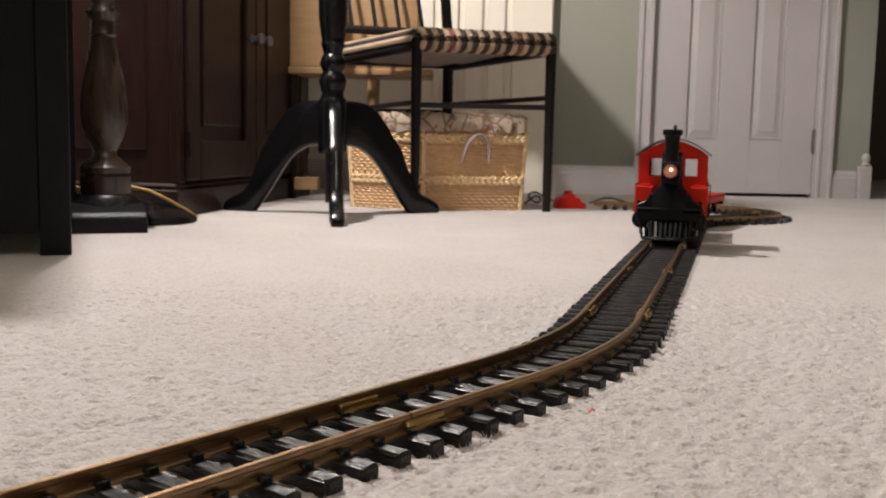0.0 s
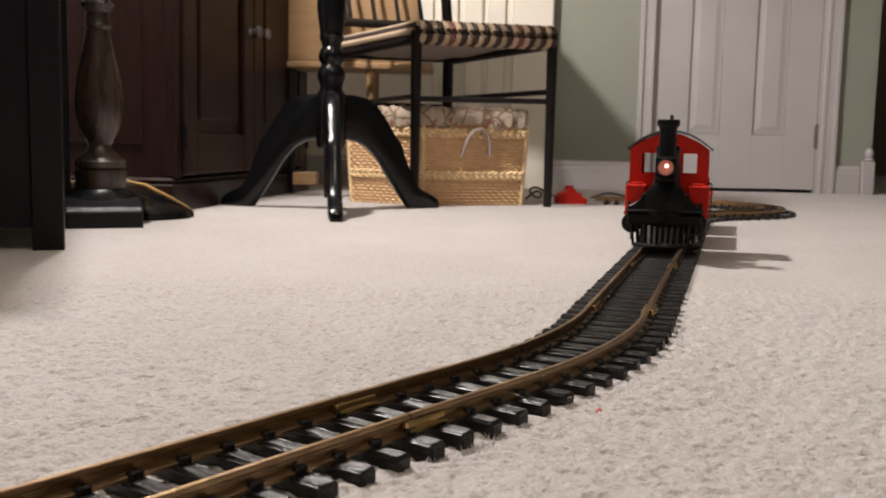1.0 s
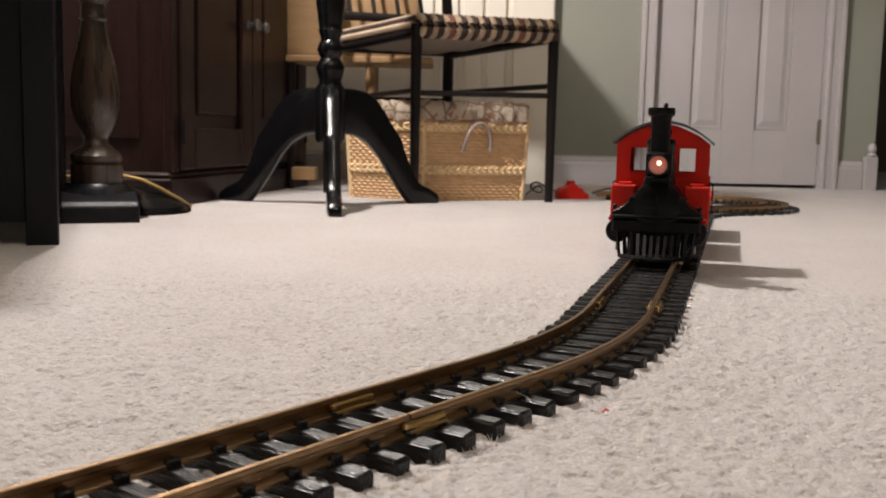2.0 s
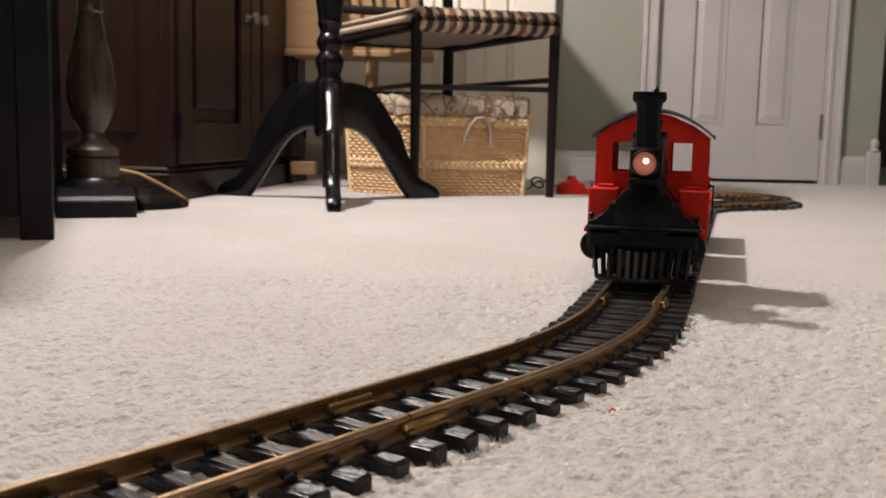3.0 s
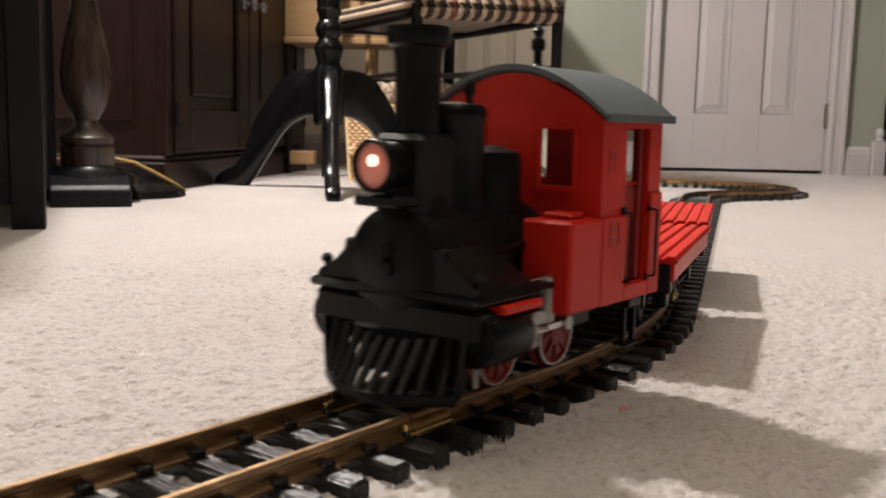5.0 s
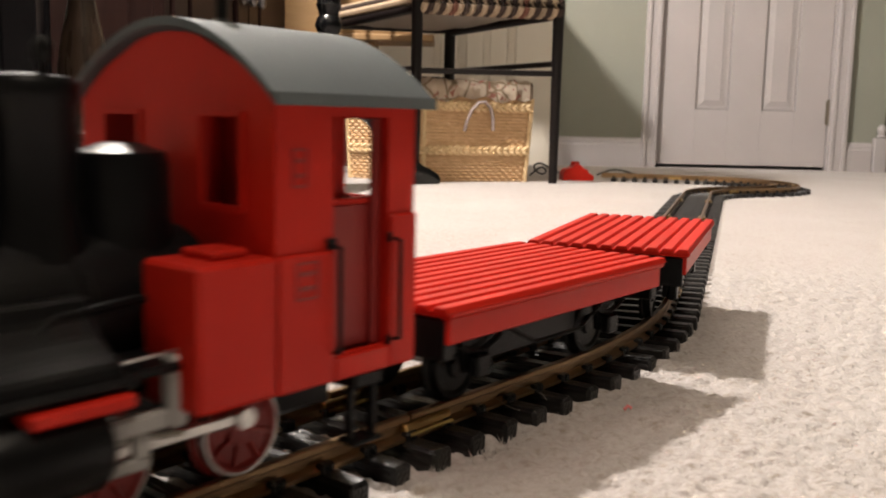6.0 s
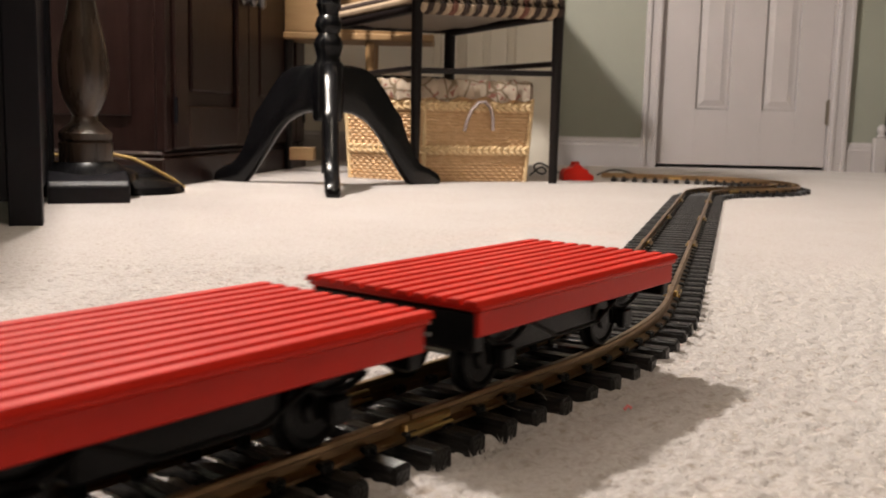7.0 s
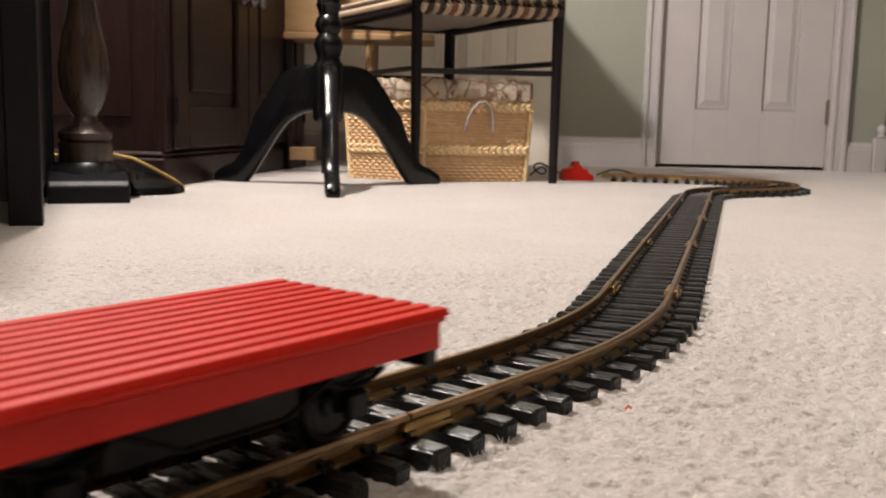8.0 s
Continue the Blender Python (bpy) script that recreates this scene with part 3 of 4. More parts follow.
def locomotive():
    e = thing("toy_locomotive", "red and black toy steam locomotive with a lit headlamp", "toy train")
    # frame, pilot and cylinders
    part("frame", box(-0.074, 0.075, -0.016, 0.016, 0.012, 0.034, 0.002), BLACK, e)
    part("buffer_beam", box(0.066, 0.0790, -0.047, 0.047, 0.029, 0.0455, 0.003), BLACK, e)
    part("front_deck", box(0.030, 0.0815, -0.0485, 0.0485, 0.0455, 0.0495, 0.0018), BLACK, e)
    saddle = yz_prism([(-0.0475, 0.0490), (0.0475, 0.0490), (0.0455, 0.0530), (0.040, 0.0555), (0.0345, 0.0590), (0.0300, 0.0635), (0.0285, 0.0690), (-0.0285, 0.0690), (-0.0300, 0.0635), (-0.0345, 0.0590), (-0.040, 0.0555), (-0.0455, 0.0530)], 0.034, 0.0775)
    bmesh.ops.bevel(saddle, geom=saddle.edges[:], offset=0.001, segments=1, affect="EDGES")
    part("smokebox_saddle", saddle, BLACK, e)
    pilot = thing_part("pilot", e)
    part("bottom_bar", sweep(arc_pts(lambda f: (0.078 + 0.020 * math.sin(f * math.pi), -0.037 + 0.074 * f, 0.0050), 11), 0.0026, 6), BLACK, pilot)
    for k in range(12):
        f = k / 11
        bm = box(-0.0012, 0.0012, -0.0021, 0.0021, 0, 0.028, 0.0004)
        top = Vector((0.077, -0.040 + 0.080 * f, 0.031))
        low = Vector((0.078 + 0.019 * math.sin(f * math.pi), -0.037 + 0.074 * f, 0.005))
        m = Matrix.Translation(low) @ (top - low).to_track_quat("Z", "X").to_matrix().to_4x4()
        bmesh.ops.transform(bm, matrix=m, verts=bm.verts[:])
        part("bar", bm, LACQUER, pilot)
    # black plate put behind the bars for the shade in their gaps
    part("shade_backing", box(0.060, 0.066, -0.030, 0.030, 0.006, 0.027, 0.001), BLACK, pilot)
    rot = Matrix.Rotation(math.pi / 2, 4, "Y")
    for s in (-1, 1):
        cyl = part("cylinder", lathe([(0.002, 0.0), (0.0115, 0.001), (0.0128, 0.003), (0.0128, 0.031), (0.0118, 0.0335), (0.0060, 0.034), (0.0055, 0.036), (0.002, 0.0365)], 28, m=Matrix.Translation((0.040, s * 0.0405, 0.031)) @ rot), BLACK, e, "", True)
        part("drain_cock", tube((0.070, s * 0.041, 0.018), (0.070, s * 0.041, 0.010), 0.0012, n=8), GREYROD, cyl)
        part("cylinder_trim", box(0.034, 0.064, min(s * 0.030, s * 0.0515), max(s * 0.030, s * 0.0515), 0.0415, 0.0454, 0.0008), RED, e)
        part("flag_post", lathe([(0.0022, 0.0500), (0.0014, 0.0525), (0.0014, 0.0560), (0.0028, 0.0570), (0.0028, 0.0590), (0.001, 0.0605)], 10, m=Matrix.Translation((0.073, s * 0.044, -0.0005))), BLACK, e, "", True)
        bracket = box(0.0125, 0.0190, s * 0.042 - 0.0030, s * 0.042 + 0.0030, 0.030, 0.0520, 0.0012)
        box(0.0190, 0.0480, s * 0.042 - 0.0026, s * 0.042 + 0.0026, 0.0305, 0.0365, 0.0012, bracket)
        box(0.0250, 0.0400, s * 0.042 - 0.0018, s * 0.042 + 0.0018, 0.0200, 0.0240, 0.0008, bracket)
        box(0.0250, 0.0300, s * 0.042 - 0.0018, s * 0.042 + 0.0018, 0.0235, 0.0310, 0.0006, bracket)
        part("guide_bracket", bracket, GREYROD, e, "grey cast crosshead bracket")
        part("piston_rod", tube((0.012, s * 0.0405, 0.027), (0.041, s * 0.0405, 0.030), 0.0013, n=8), STEEL, e, "thin shiny rod")
        part("running_board", box(-0.013, 0.034, min(s * 0.018, s * 0.046), max(s * 0.018, s * 0.046), 0.0470, 0.0500, 0.001), BLACK, e)
        part("grab_wire", tube((0.016, s * 0.0435, 0.053), (0.050, s * 0.0435, 0.0515), 0.0005, n=6), STEEL, e)
        part("pipe", sweep([(-0.012, s * 0.0280, 0.066), (0.020, s * 0.0285, 0.066), (0.045, s * 0.0288, 0.064), (0.060, s * 0.034, 0.056)], 0.0016, 8), BLACK, e, "", True)
    # boiler, smokebox and fittings
    bz = 0.0585
    part("boiler", lathe([(0.0255, 0), (0.0255, 0.022), (0.0262, 0.0225), (0.0262, 0.0255), (0.0255, 0.026), (0.0255, 0.045), (0.0262, 0.0455), (0.0262, 0.048), (0.0255, 0.0485), (0.0255, 0.060)], 36, m=Matrix.Translation((-0.016, 0, bz)) @ rot), BLACK, e, "", True)
    door = part("smokebox", lathe([(0.0268, 0), (0.0268, 0.032), (0.0262, 0.0345), (0.0225, 0.0365), (0.0130, 0.0385), (0.004, 0.0395), (0.004, 0.0415), (0.001, 0.0420)], 36, m=Matrix.Translation((0.042, 0, bz)) @ rot), BLACK, e, "round black smokebox with its door", True)
    for k in range(14):
        a = k * math.pi / 7
        part("rivet", lathe([(0.0011, 0), (0.001, 0.0007), (0.0003, 0.001)], 8, m=Matrix.Translation((0.0765, 0.0247 * math.cos(a), bz + 0.0247 * math.sin(a))) @ rot), BLACK, door)
    part("door_handle", box(0.0830, 0.0850, -0.0008, 0.0008, bz + 0.002, bz + 0.012, 0.0004), BLACK, door)
    stack = part("chimney", lathe([(0.0165, 0.080), (0.0145, 0.087), (0.0128, 0.093), (0.0105, 0.104), (0.0102, 0.116), (0.0102, 0.138), (0.0106, 0.149), (0.0114, 0.1535), (0.0138, 0.155), (0.0145, 0.1585), (0.0140, 0.1615), (0.0104, 0.162), (0.0096, 0.149)], 32, m=Matrix.Translation((0.062, 0, 0))), BLACK, e, "tall black chimney with a flared rim", True)
    part("rim", lathe([(0.0139, 0.1617), (0.0139, 0.1628), (0.0108, 0.1628), (0.0108, 0.1617)], 32, m=Matrix.Translation((0.062, 0, 0))), LACQUER, stack, "glossy chimney rim", True)
    part("chimney_saddle", box(0.050, 0.076, -0.0135, 0.0135, 0.080, 0.1165, 0.0025), BLACK, stack)
    part("steam_dome", lathe([(0.018, 0.074), (0.0165, 0.086), (0.0152, 0.090), (0.0150, 0.122), (0.0158, 0.1235), (0.0158, 0.1275), (0.0140, 0.1300), (0.004, 0.1312)], 32, m=Matrix.Translation((0.036, 0, 0))), BLACK, e, "wide black steam dome", True)
    part("sand_dome", lathe([(0.0175, 0.074), (0.0160, 0.084), (0.0155, 0.088), (0.0155, 0.104), (0.0140, 0.108), (0.006, 0.1108), (0.002, 0.111)], 32, m=Matrix.Translation((0.005, 0, 0))), BLACK, e, "", True)
    part("whistle", lathe([(0.0016, 0.129), (0.0016, 0.1335), (0.0028, 0.135), (0.0028, 0.139), (0.001, 0.1415)], 10, m=Matrix.Translation((0.034, 0.008, 0))), BLACK, e, "", True)
    hz = 0.1030
    lampb = part("headlamp", lathe([(0.004, 0), (0.0088, 0.001), (0.0100, 0.004), (0.0102, 0.013), (0.0114, 0.0145), (0.0117, 0.0175), (0.0110, 0.0187), (0.0098, 0.0187), (0.0096, 0.0150)], 32, m=Matrix.Translation((0.0740, 0, hz)) @ rot), BLACK, e, "round black headlamp housing", True)
    part("lens", lathe([(0.0098, 0.0145), (0.0098, 0.0158), (0.0082, 0.0170), (0.0055, 0.0179), (0.0025, 0.0184), (0.0004, 0.0185)], 28, m=Matrix.Translation((0.0740, 0, hz)) @ rot), REFLECTOR, lampb, "glowing salmon-coloured lens", True)
    part("bulb", lathe([(0.0004, 0.0176), (0.0022, 0.0180), (0.0025, 0.0190), (0.0018, 0.0198), (0.0005, 0.0201)], 16, m=Matrix.Translation((0.0740, 0.0012, hz + 0.0022)) @ rot), BULB, lampb, "small glowing bulb", True)
    part("lamp_bracket", box(0.070, 0.090, -0.0125, 0.0125, 0.0855, 0.0905, 0.001), BLACK, lampb)
    # cab
    HW, FX, RX, Z0 = 0.0520, -0.0140, -0.0780, 0.0345
    apex, eave = 0.1480, 0.1255

    def top(y):
        return eave - 0.001 + (apex - eave) * (1 - (y / HW) ** 2)

    ys = [-HW, -0.0445, -0.037, -0.0165, -0.008, 0.0, 0.008, 0.0165, 0.037, 0.0445, HW]
    zs = [Z0, 0.0915, 0.1205, eave - 0.001]
    for x0, x1, nm in ((FX - 0.003, FX, "cab_front"), (RX, RX + 0.003, "cab_rear")):
        wall_with_holes(ys, zs, {(2, 1), (7, 1)}, x0, x1, RED, e, nm, top)
        for s in (-1, 1):
            fr = bmesh.new()
            for y0, y1, z0, z1 in ((0.0155, 0.0172, 0.0905, 0.1215), (0.0363, 0.038, 0.0905, 0.1215), (0.0172, 0.0363, 0.0900, 0.0922), (0.0172, 0.0363, 0.1198, 0.1215)):
                a, b = sorted((s * y0, s * y1))
                box(x0 - 0.0012 if nm == "cab_rear" else x1 - 0.0002, x0 + 0.0002 if nm == "cab_rear" else x1 + 0.0012, a, b, z0, z1, 0, fr)
            part("window_frame", fr, RED, e)
    for s in (-1, 1):
        def yy(a, b):
            return tuple(sorted((s * a, s * b)))
        y0, y1 = yy(HW, HW - 0.0028)
        part("cab_side", box(-0.0385, FX - 0.0031, y0, y1, Z0, eave), RED, e)
        part("cab_side", box(RX + 0.0031, -0.0645, y0, y1, Z0, eave), RED, e)
        part("cab_side", box(-0.0644, -0.0386, y0, y1, 0.1205, eave), RED, e)
        part("cab_side", box(-0.0644, -0.0386, y0, y1, Z0, 0.0425), RED, e)
        y0, y1 = yy(HW - 0.0055, HW - 0.0080)
        # door, posts and cab floor are a darker red than the cab walls
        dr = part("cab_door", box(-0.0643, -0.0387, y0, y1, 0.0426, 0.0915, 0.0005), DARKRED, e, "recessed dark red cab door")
        part("sill", box(-0.0643, -0.0387, *yy(0.0468, 0.0430), 0.0915, 0.0935, 0.0004), RED, dr)
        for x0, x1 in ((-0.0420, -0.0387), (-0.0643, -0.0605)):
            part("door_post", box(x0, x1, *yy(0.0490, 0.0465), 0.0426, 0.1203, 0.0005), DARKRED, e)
        st = part("step", box(-0.064, -0.050, *yy(0.0515, 0.036), 0.0285, 0.0344, 0.001), BLACK, e)
        for x in (-0.0625, -0.0515):
            part("step_hanger", box(x - 0.0008, x + 0.0008, *yy(0.049, 0.046), 0.010, 0.0285, 0), BLACK, st)
        part("tread", box(-0.064, -0.050, *yy(0.0515, 0.042), 0.0085, 0.010, 0.0004), BLACK, st)
        for x in (-0.0660, -0.0370):
            hr = part("handrail", sweep([(x, s * HW, 0.0440), (x, s * (HW + 0.005), 0.0450), (x, s * (HW + 0.005), 0.0550), (x, s * (HW + 0.005), 0.0700), (x, s * (HW + 0.005), 0.0790), (x, s * HW, 0.0800)], 0.0008, 6, up=(1, 0, 0)), BLACK, e)
            for z in (0.0440, 0.0800):
                part("handrail_foot", box(x - 0.0018, x + 0.0018, *yy(HW - 0.0005, HW + 0.0018), z - 0.0018, z + 0.0018, 0.0005), BLACK, hr)
        # tank
        tk = part("side_tank", box(FX + 0.0002, 0.0160, *yy(0.0268, 0.0540), Z0, 0.0780, 0.0014), RED, e)
        part("tank_filler", box(-0.008, 0.006, *yy(0.032, 0.047), 0.0780, 0.0808, 0.0008), RED, tk)
        part("tank_skirt", box(-0.0385, FX, *yy(HW + 0.0002, 0.0540), Z0, 0.0780, 0.0008), RED, e)
        part("tank_skirt", box(RX, -0.0645, *yy(HW + 0.0002, 0.0540), Z0, 0.0880, 0.0008), RED, e)
        part("tank_skirt", box(-0.0645, -0.0385, *yy(HW + 0.0002, 0.0540), Z0, 0.0425, 0.0006), RED, e)
        for x0, x1, z0, z1, w in ((-0.0270, -0.0205, 0.0985, 0.1105, HW), (-0.0300, -0.0205, 0.0635, 0.0755, 0.0540)):
            rim = bmesh.new()
            ring = [[rim.verts.new((x, s * (w + d), z)) for x, z in ((x0 + g, z0 + g), (x1 - g, z0 + g), (x1 - g, z1 - g), (x0 + g, z1 - g))] for g, d in ((0, -0.0004), (0, 0.0004), (0.0007, 0.0004), (0.0007, -0.0004))]
            for p, q in zip(ring, ring[1:]):
                for k in range(4):
                    rim.faces.new((p[k], p[(k + 1) % 4], q[(k + 1) % 4], q[k]))
            plate = part("maker_plate", rim, DARKRED, e)
            for z in (z0 + 0.0037, z1 - 0.0037):
                part("lettering", box(x0 + 0.0016, x1 - 0.0016, *yy(w + 0.0004, w - 0.0004), z - 0.0007, z + 0.0007), DARKRED, plate)
        part("eave_fascia", box(-0.0845, -0.0105, *yy(0.0548, 0.0565), eave - 0.0018, eave + 0.0022, 0.0004), GREYROOF, e, "grey roof edge")
        part("tail_lamp", lathe([(0.003, 0), (0.003, 0.003), (0.001, 0.004)], 12, m=Matrix.Translation((RX - 0.0002, s * 0.047, 0.070)) @ Matrix.Rotation(-math.pi / 2, 4, "Y")), TAIL, e, "small red lens", True)
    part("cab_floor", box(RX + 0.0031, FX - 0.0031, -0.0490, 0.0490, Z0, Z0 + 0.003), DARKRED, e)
    part("backhead", lathe([(0.020, 0), (0.020, 0.006), (0.017, 0.008)], 24, m=Matrix.Translation((FX - 0.0032, 0, 0.062)) @ Matrix.Rotation(-math.pi / 2, 4, "Y")), BLACK, e, "", True)
    outer = roof_arch(0.0564, eave + 0.0005, apex + 0.0034)
    inner = roof_arch(0.0564, eave - 0.0020, apex + 0.0006)
    roof = part("roof", yz_prism(outer + inner[::-1], -0.0845, -0.0105), GREYROOF, e, "grey curved cab roof", True)
    part("roof_whistle", lathe([(0.0042, 0.1508), (0.0022, 0.1530), (0.0022, 0.1590), (0.0036, 0.1605), (0.0036, 0.1645), (0.0020, 0.1665), (0.0030, 0.1695), (0.001, 0.1720)], 12, m=Matrix.Translation((-0.036, 0, 0))), BLACK, roof, "small black whistle", True)
    coupler(e, -0.076, -1)
    wheels = [train_wheelset(e, x, 0.0155, DARKRED, True) for x in (0.0285, -0.0235)]
    rods = []
    for s in (-1, 1):
        rod = box(-0.0275, 0.0325, s * 0.0292 - 0.0009, s * 0.0292 + 0.0009, -0.0022, 0.0022, 0.0008)
        for x in (-0.0235, 0.0285):
            tube((x, s * 0.0262, 0), (x, s * 0.0318, 0), 0.0034, n=14, bm=rod)
        r = part("coupling_rod", rod, STEEL, e, "polished metal coupling rod")
        rods.append((r, 0.0 if s > 0 else math.pi / 2))
    return e, wheels, rods


def thing_part(name, parent):
    ob = new(name)
    ob.empty_display_size = 0.01
    ob.parent = parent
    return ob


def flat_wagon(label):
    w = thing("flat_wagon", label, "toy train", group="flat wagons")
    L, W = 0.0975, 0.049
    part("deck", box(-L + 0.0022, L - 0.0022, -W + 0.0004, W - 0.0004, 0.0416, 0.0448, 0.0010), RED, w)
    n = 11
    pitch = 2 * W / n
    bm = yz_prism([(-pitch * 0.5 + 0.0003, 0), (pitch * 0.5 - 0.0003, 0), (pitch * 0.5 - 0.0018, 0.0026), (-pitch * 0.5 + 0.0018, 0.0026)], -L, L)
    bmesh.ops.bevel(bm, geom=bm.edges[:], offset=0.0004, segments=1, affect="EDGES")
    plank = mesh_of(bm, "plank", RED)
    for k in range(n):
        ob = new("plank", plank)
        ob.parent, ob.matrix_basis = w, pose(0, -W + pitch * (k + 0.5), 0.0440)
    for s in (-1, 1):
        part("side_sill", box(-L + 0.0035, L - 0.0035, min(s * (W - 0.0022), s * (W - 0.006)), max(s * (W - 0.0022), s * (W - 0.006)), 0.0310, 0.0418, 0.0006), RED, w)
        end = box(min(s * (L - 0.003), s * (L - 0.010)), max(s * (L - 0.003), s * (L - 0.010)), -W + 0.004, W - 0.004, 0.024, 0.0412, 0.0008)
        part("end_beam", end, BLACK, w)
        part("buffer_plate", box(min(s * (L - 0.003), s * (L + 0.002)), max(s * (L - 0.003), s * (L + 0.002)), -0.010, 0.010, 0.013, 0.0275, 0.0008), BLACK, w)
        for z in (0.034, 0.029):
            part("bolt", box(min(s * (L - 0.0032), s * (L - 0.0015)), max(s * (L - 0.0032), s * (L - 0.0015)), 0.018, 0.023, z - 0.0008, z + 0.0008, 0.0003), STEEL, w)
        coupler(w, s * (L - 0.006), s)
        for a in (-1, 1):
            g = prism([(-0.014, 0.0415), (0.014, 0.0415), (0.006, 0.012), (-0.006, 0.012)], a * 0.032 - 0.0015, a * 0.032 + 0.0015)
            guard = part("axle_guard", g, BLACK, w, "", False, pose(s * 0.058, 0, 0))
            part("axle_box", box(-0.005, 0.005, min(a * 0.0335, a * 0.039), max(a * 0.0335, a * 0.039), 0.010, 0.020, 0.001), BLACK, guard)
            part("spring", sweep([(-0.015, a * 0.036, 0.026), (-0.007, a * 0.036, 0.0225), (0, a * 0.036, 0.0212), (0.007, a * 0.036, 0.0225), (0.015, a * 0.036, 0.026)], 0.0013, 6), BLACK, guard)
    # plain block added to keep lamplight from passing under the wagon
    part("underframe_blocker", box(-0.040, 0.040, -0.027, 0.027, 0.011, 0.0279, 0.002), BLACK, w)
    part("centre_sill", box(-0.088, 0.088, -0.014, 0.014, 0.028, 0.0412, 0.001), BLACK, w)
    for a in (-1, 1):
        part("truss_rod", sweep([(-0.045, a * 0.040, 0.030), (-0.020, a * 0.040, 0.019), (0.020, a * 0.040, 0.019), (0.045, a * 0.040, 0.030)], 0.0010, 6), BLACK, w)
    for ob in w.children:
        ob.matrix_basis = pose(0, 0, 0.0020) @ ob.matrix_basis
    return w


engine, engine_wheels, engine_rods = locomotive()
wagon_a = flat_wagon("bright red ribbed flat wagon coupled behind the locomotive")
wagon_b = flat_wagon("bright red ribbed flat wagon at the tail of the train")
wagon_wheels = [[train_wheelset(w, x, 0.0145, BLACK, False, 0.0212) for x in (-0.058, 0.058)] for w in (wagon_a, wagon_b)]

# ---- furniture ----
def pedestal_table():
    t = thing("pedestal_stand", "glossy black turned tripod pedestal stand on the carpet", "table", pose(-0.230, 1.905, 0))
    part("hub", lathe([(0.026, 0.128), (0.030, 0.136), (0.030, 0.232), (0.027, 0.240)], 24), LACQUER, t, "", True)
    prof = [(0.025, 0.238), (0.022, 0.250), (0.027, 0.268), (0.0285, 0.275), (0.024, 0.286), (0.0195, 0.294), (0.023, 0.300), (0.0265, 0.310), (0.023, 0.322), (0.019, 0.328), (0.0200, 0.336), (0.0245, 0.348), (0.0225, 0.353),
            (0.0235, 0.36), (0.0290, 0.40), (0.0300, 0.45), (0.0270, 0.52), (0.0220, 0.58), (0.026, 0.60), (0.022, 0.62), (0.028, 0.70), (0.022, 0.90), (0.026, 0.94), (0.020, 0.96), (0.034, 0.991)]
    part("column", lathe(prof, 36), LACQUER, t, "", True)
    for a in (-81, 36, 156):
        top = [(0.015, 0.236), (0.045, 0.237), (0.080, 0.232), (0.105, 0.217), (0.125, 0.193), (0.150, 0.158), (0.166, 0.140), (0.178, 0.108), (0.200, 0.062), (0.218, 0.042), (0.240, 0.034), (0.262, 0.022), (0.268, 0.010), (0.266, -0.002)]
        low = [(0.192, -0.002), (0.172, 0.022), (0.142, 0.062), (0.112, 0.104), (0.0875, 0.128), (0.055, 0.143), (0.015, 0.147)]
        part("leg", prism(top + low, -0.0132, 0.0132, bevel=0.0085, m=pose(0, 0, 0, 0, 0, a)), LACQUER, t, "", True)
    # unseen top, kept small and high so lamplight reaches the basket
    part("unseen_top", lathe([(0.03, 0.990), (0.11, 0.992), (0.125, 0.998), (0.128, 1.004), (0.125, 1.010), (0.03, 1.012)], 48), LACQUER, t, "small round black top, out of view", True)


pedestal_table()


def lerp(a, b, f):
    return a + (b - a) * f


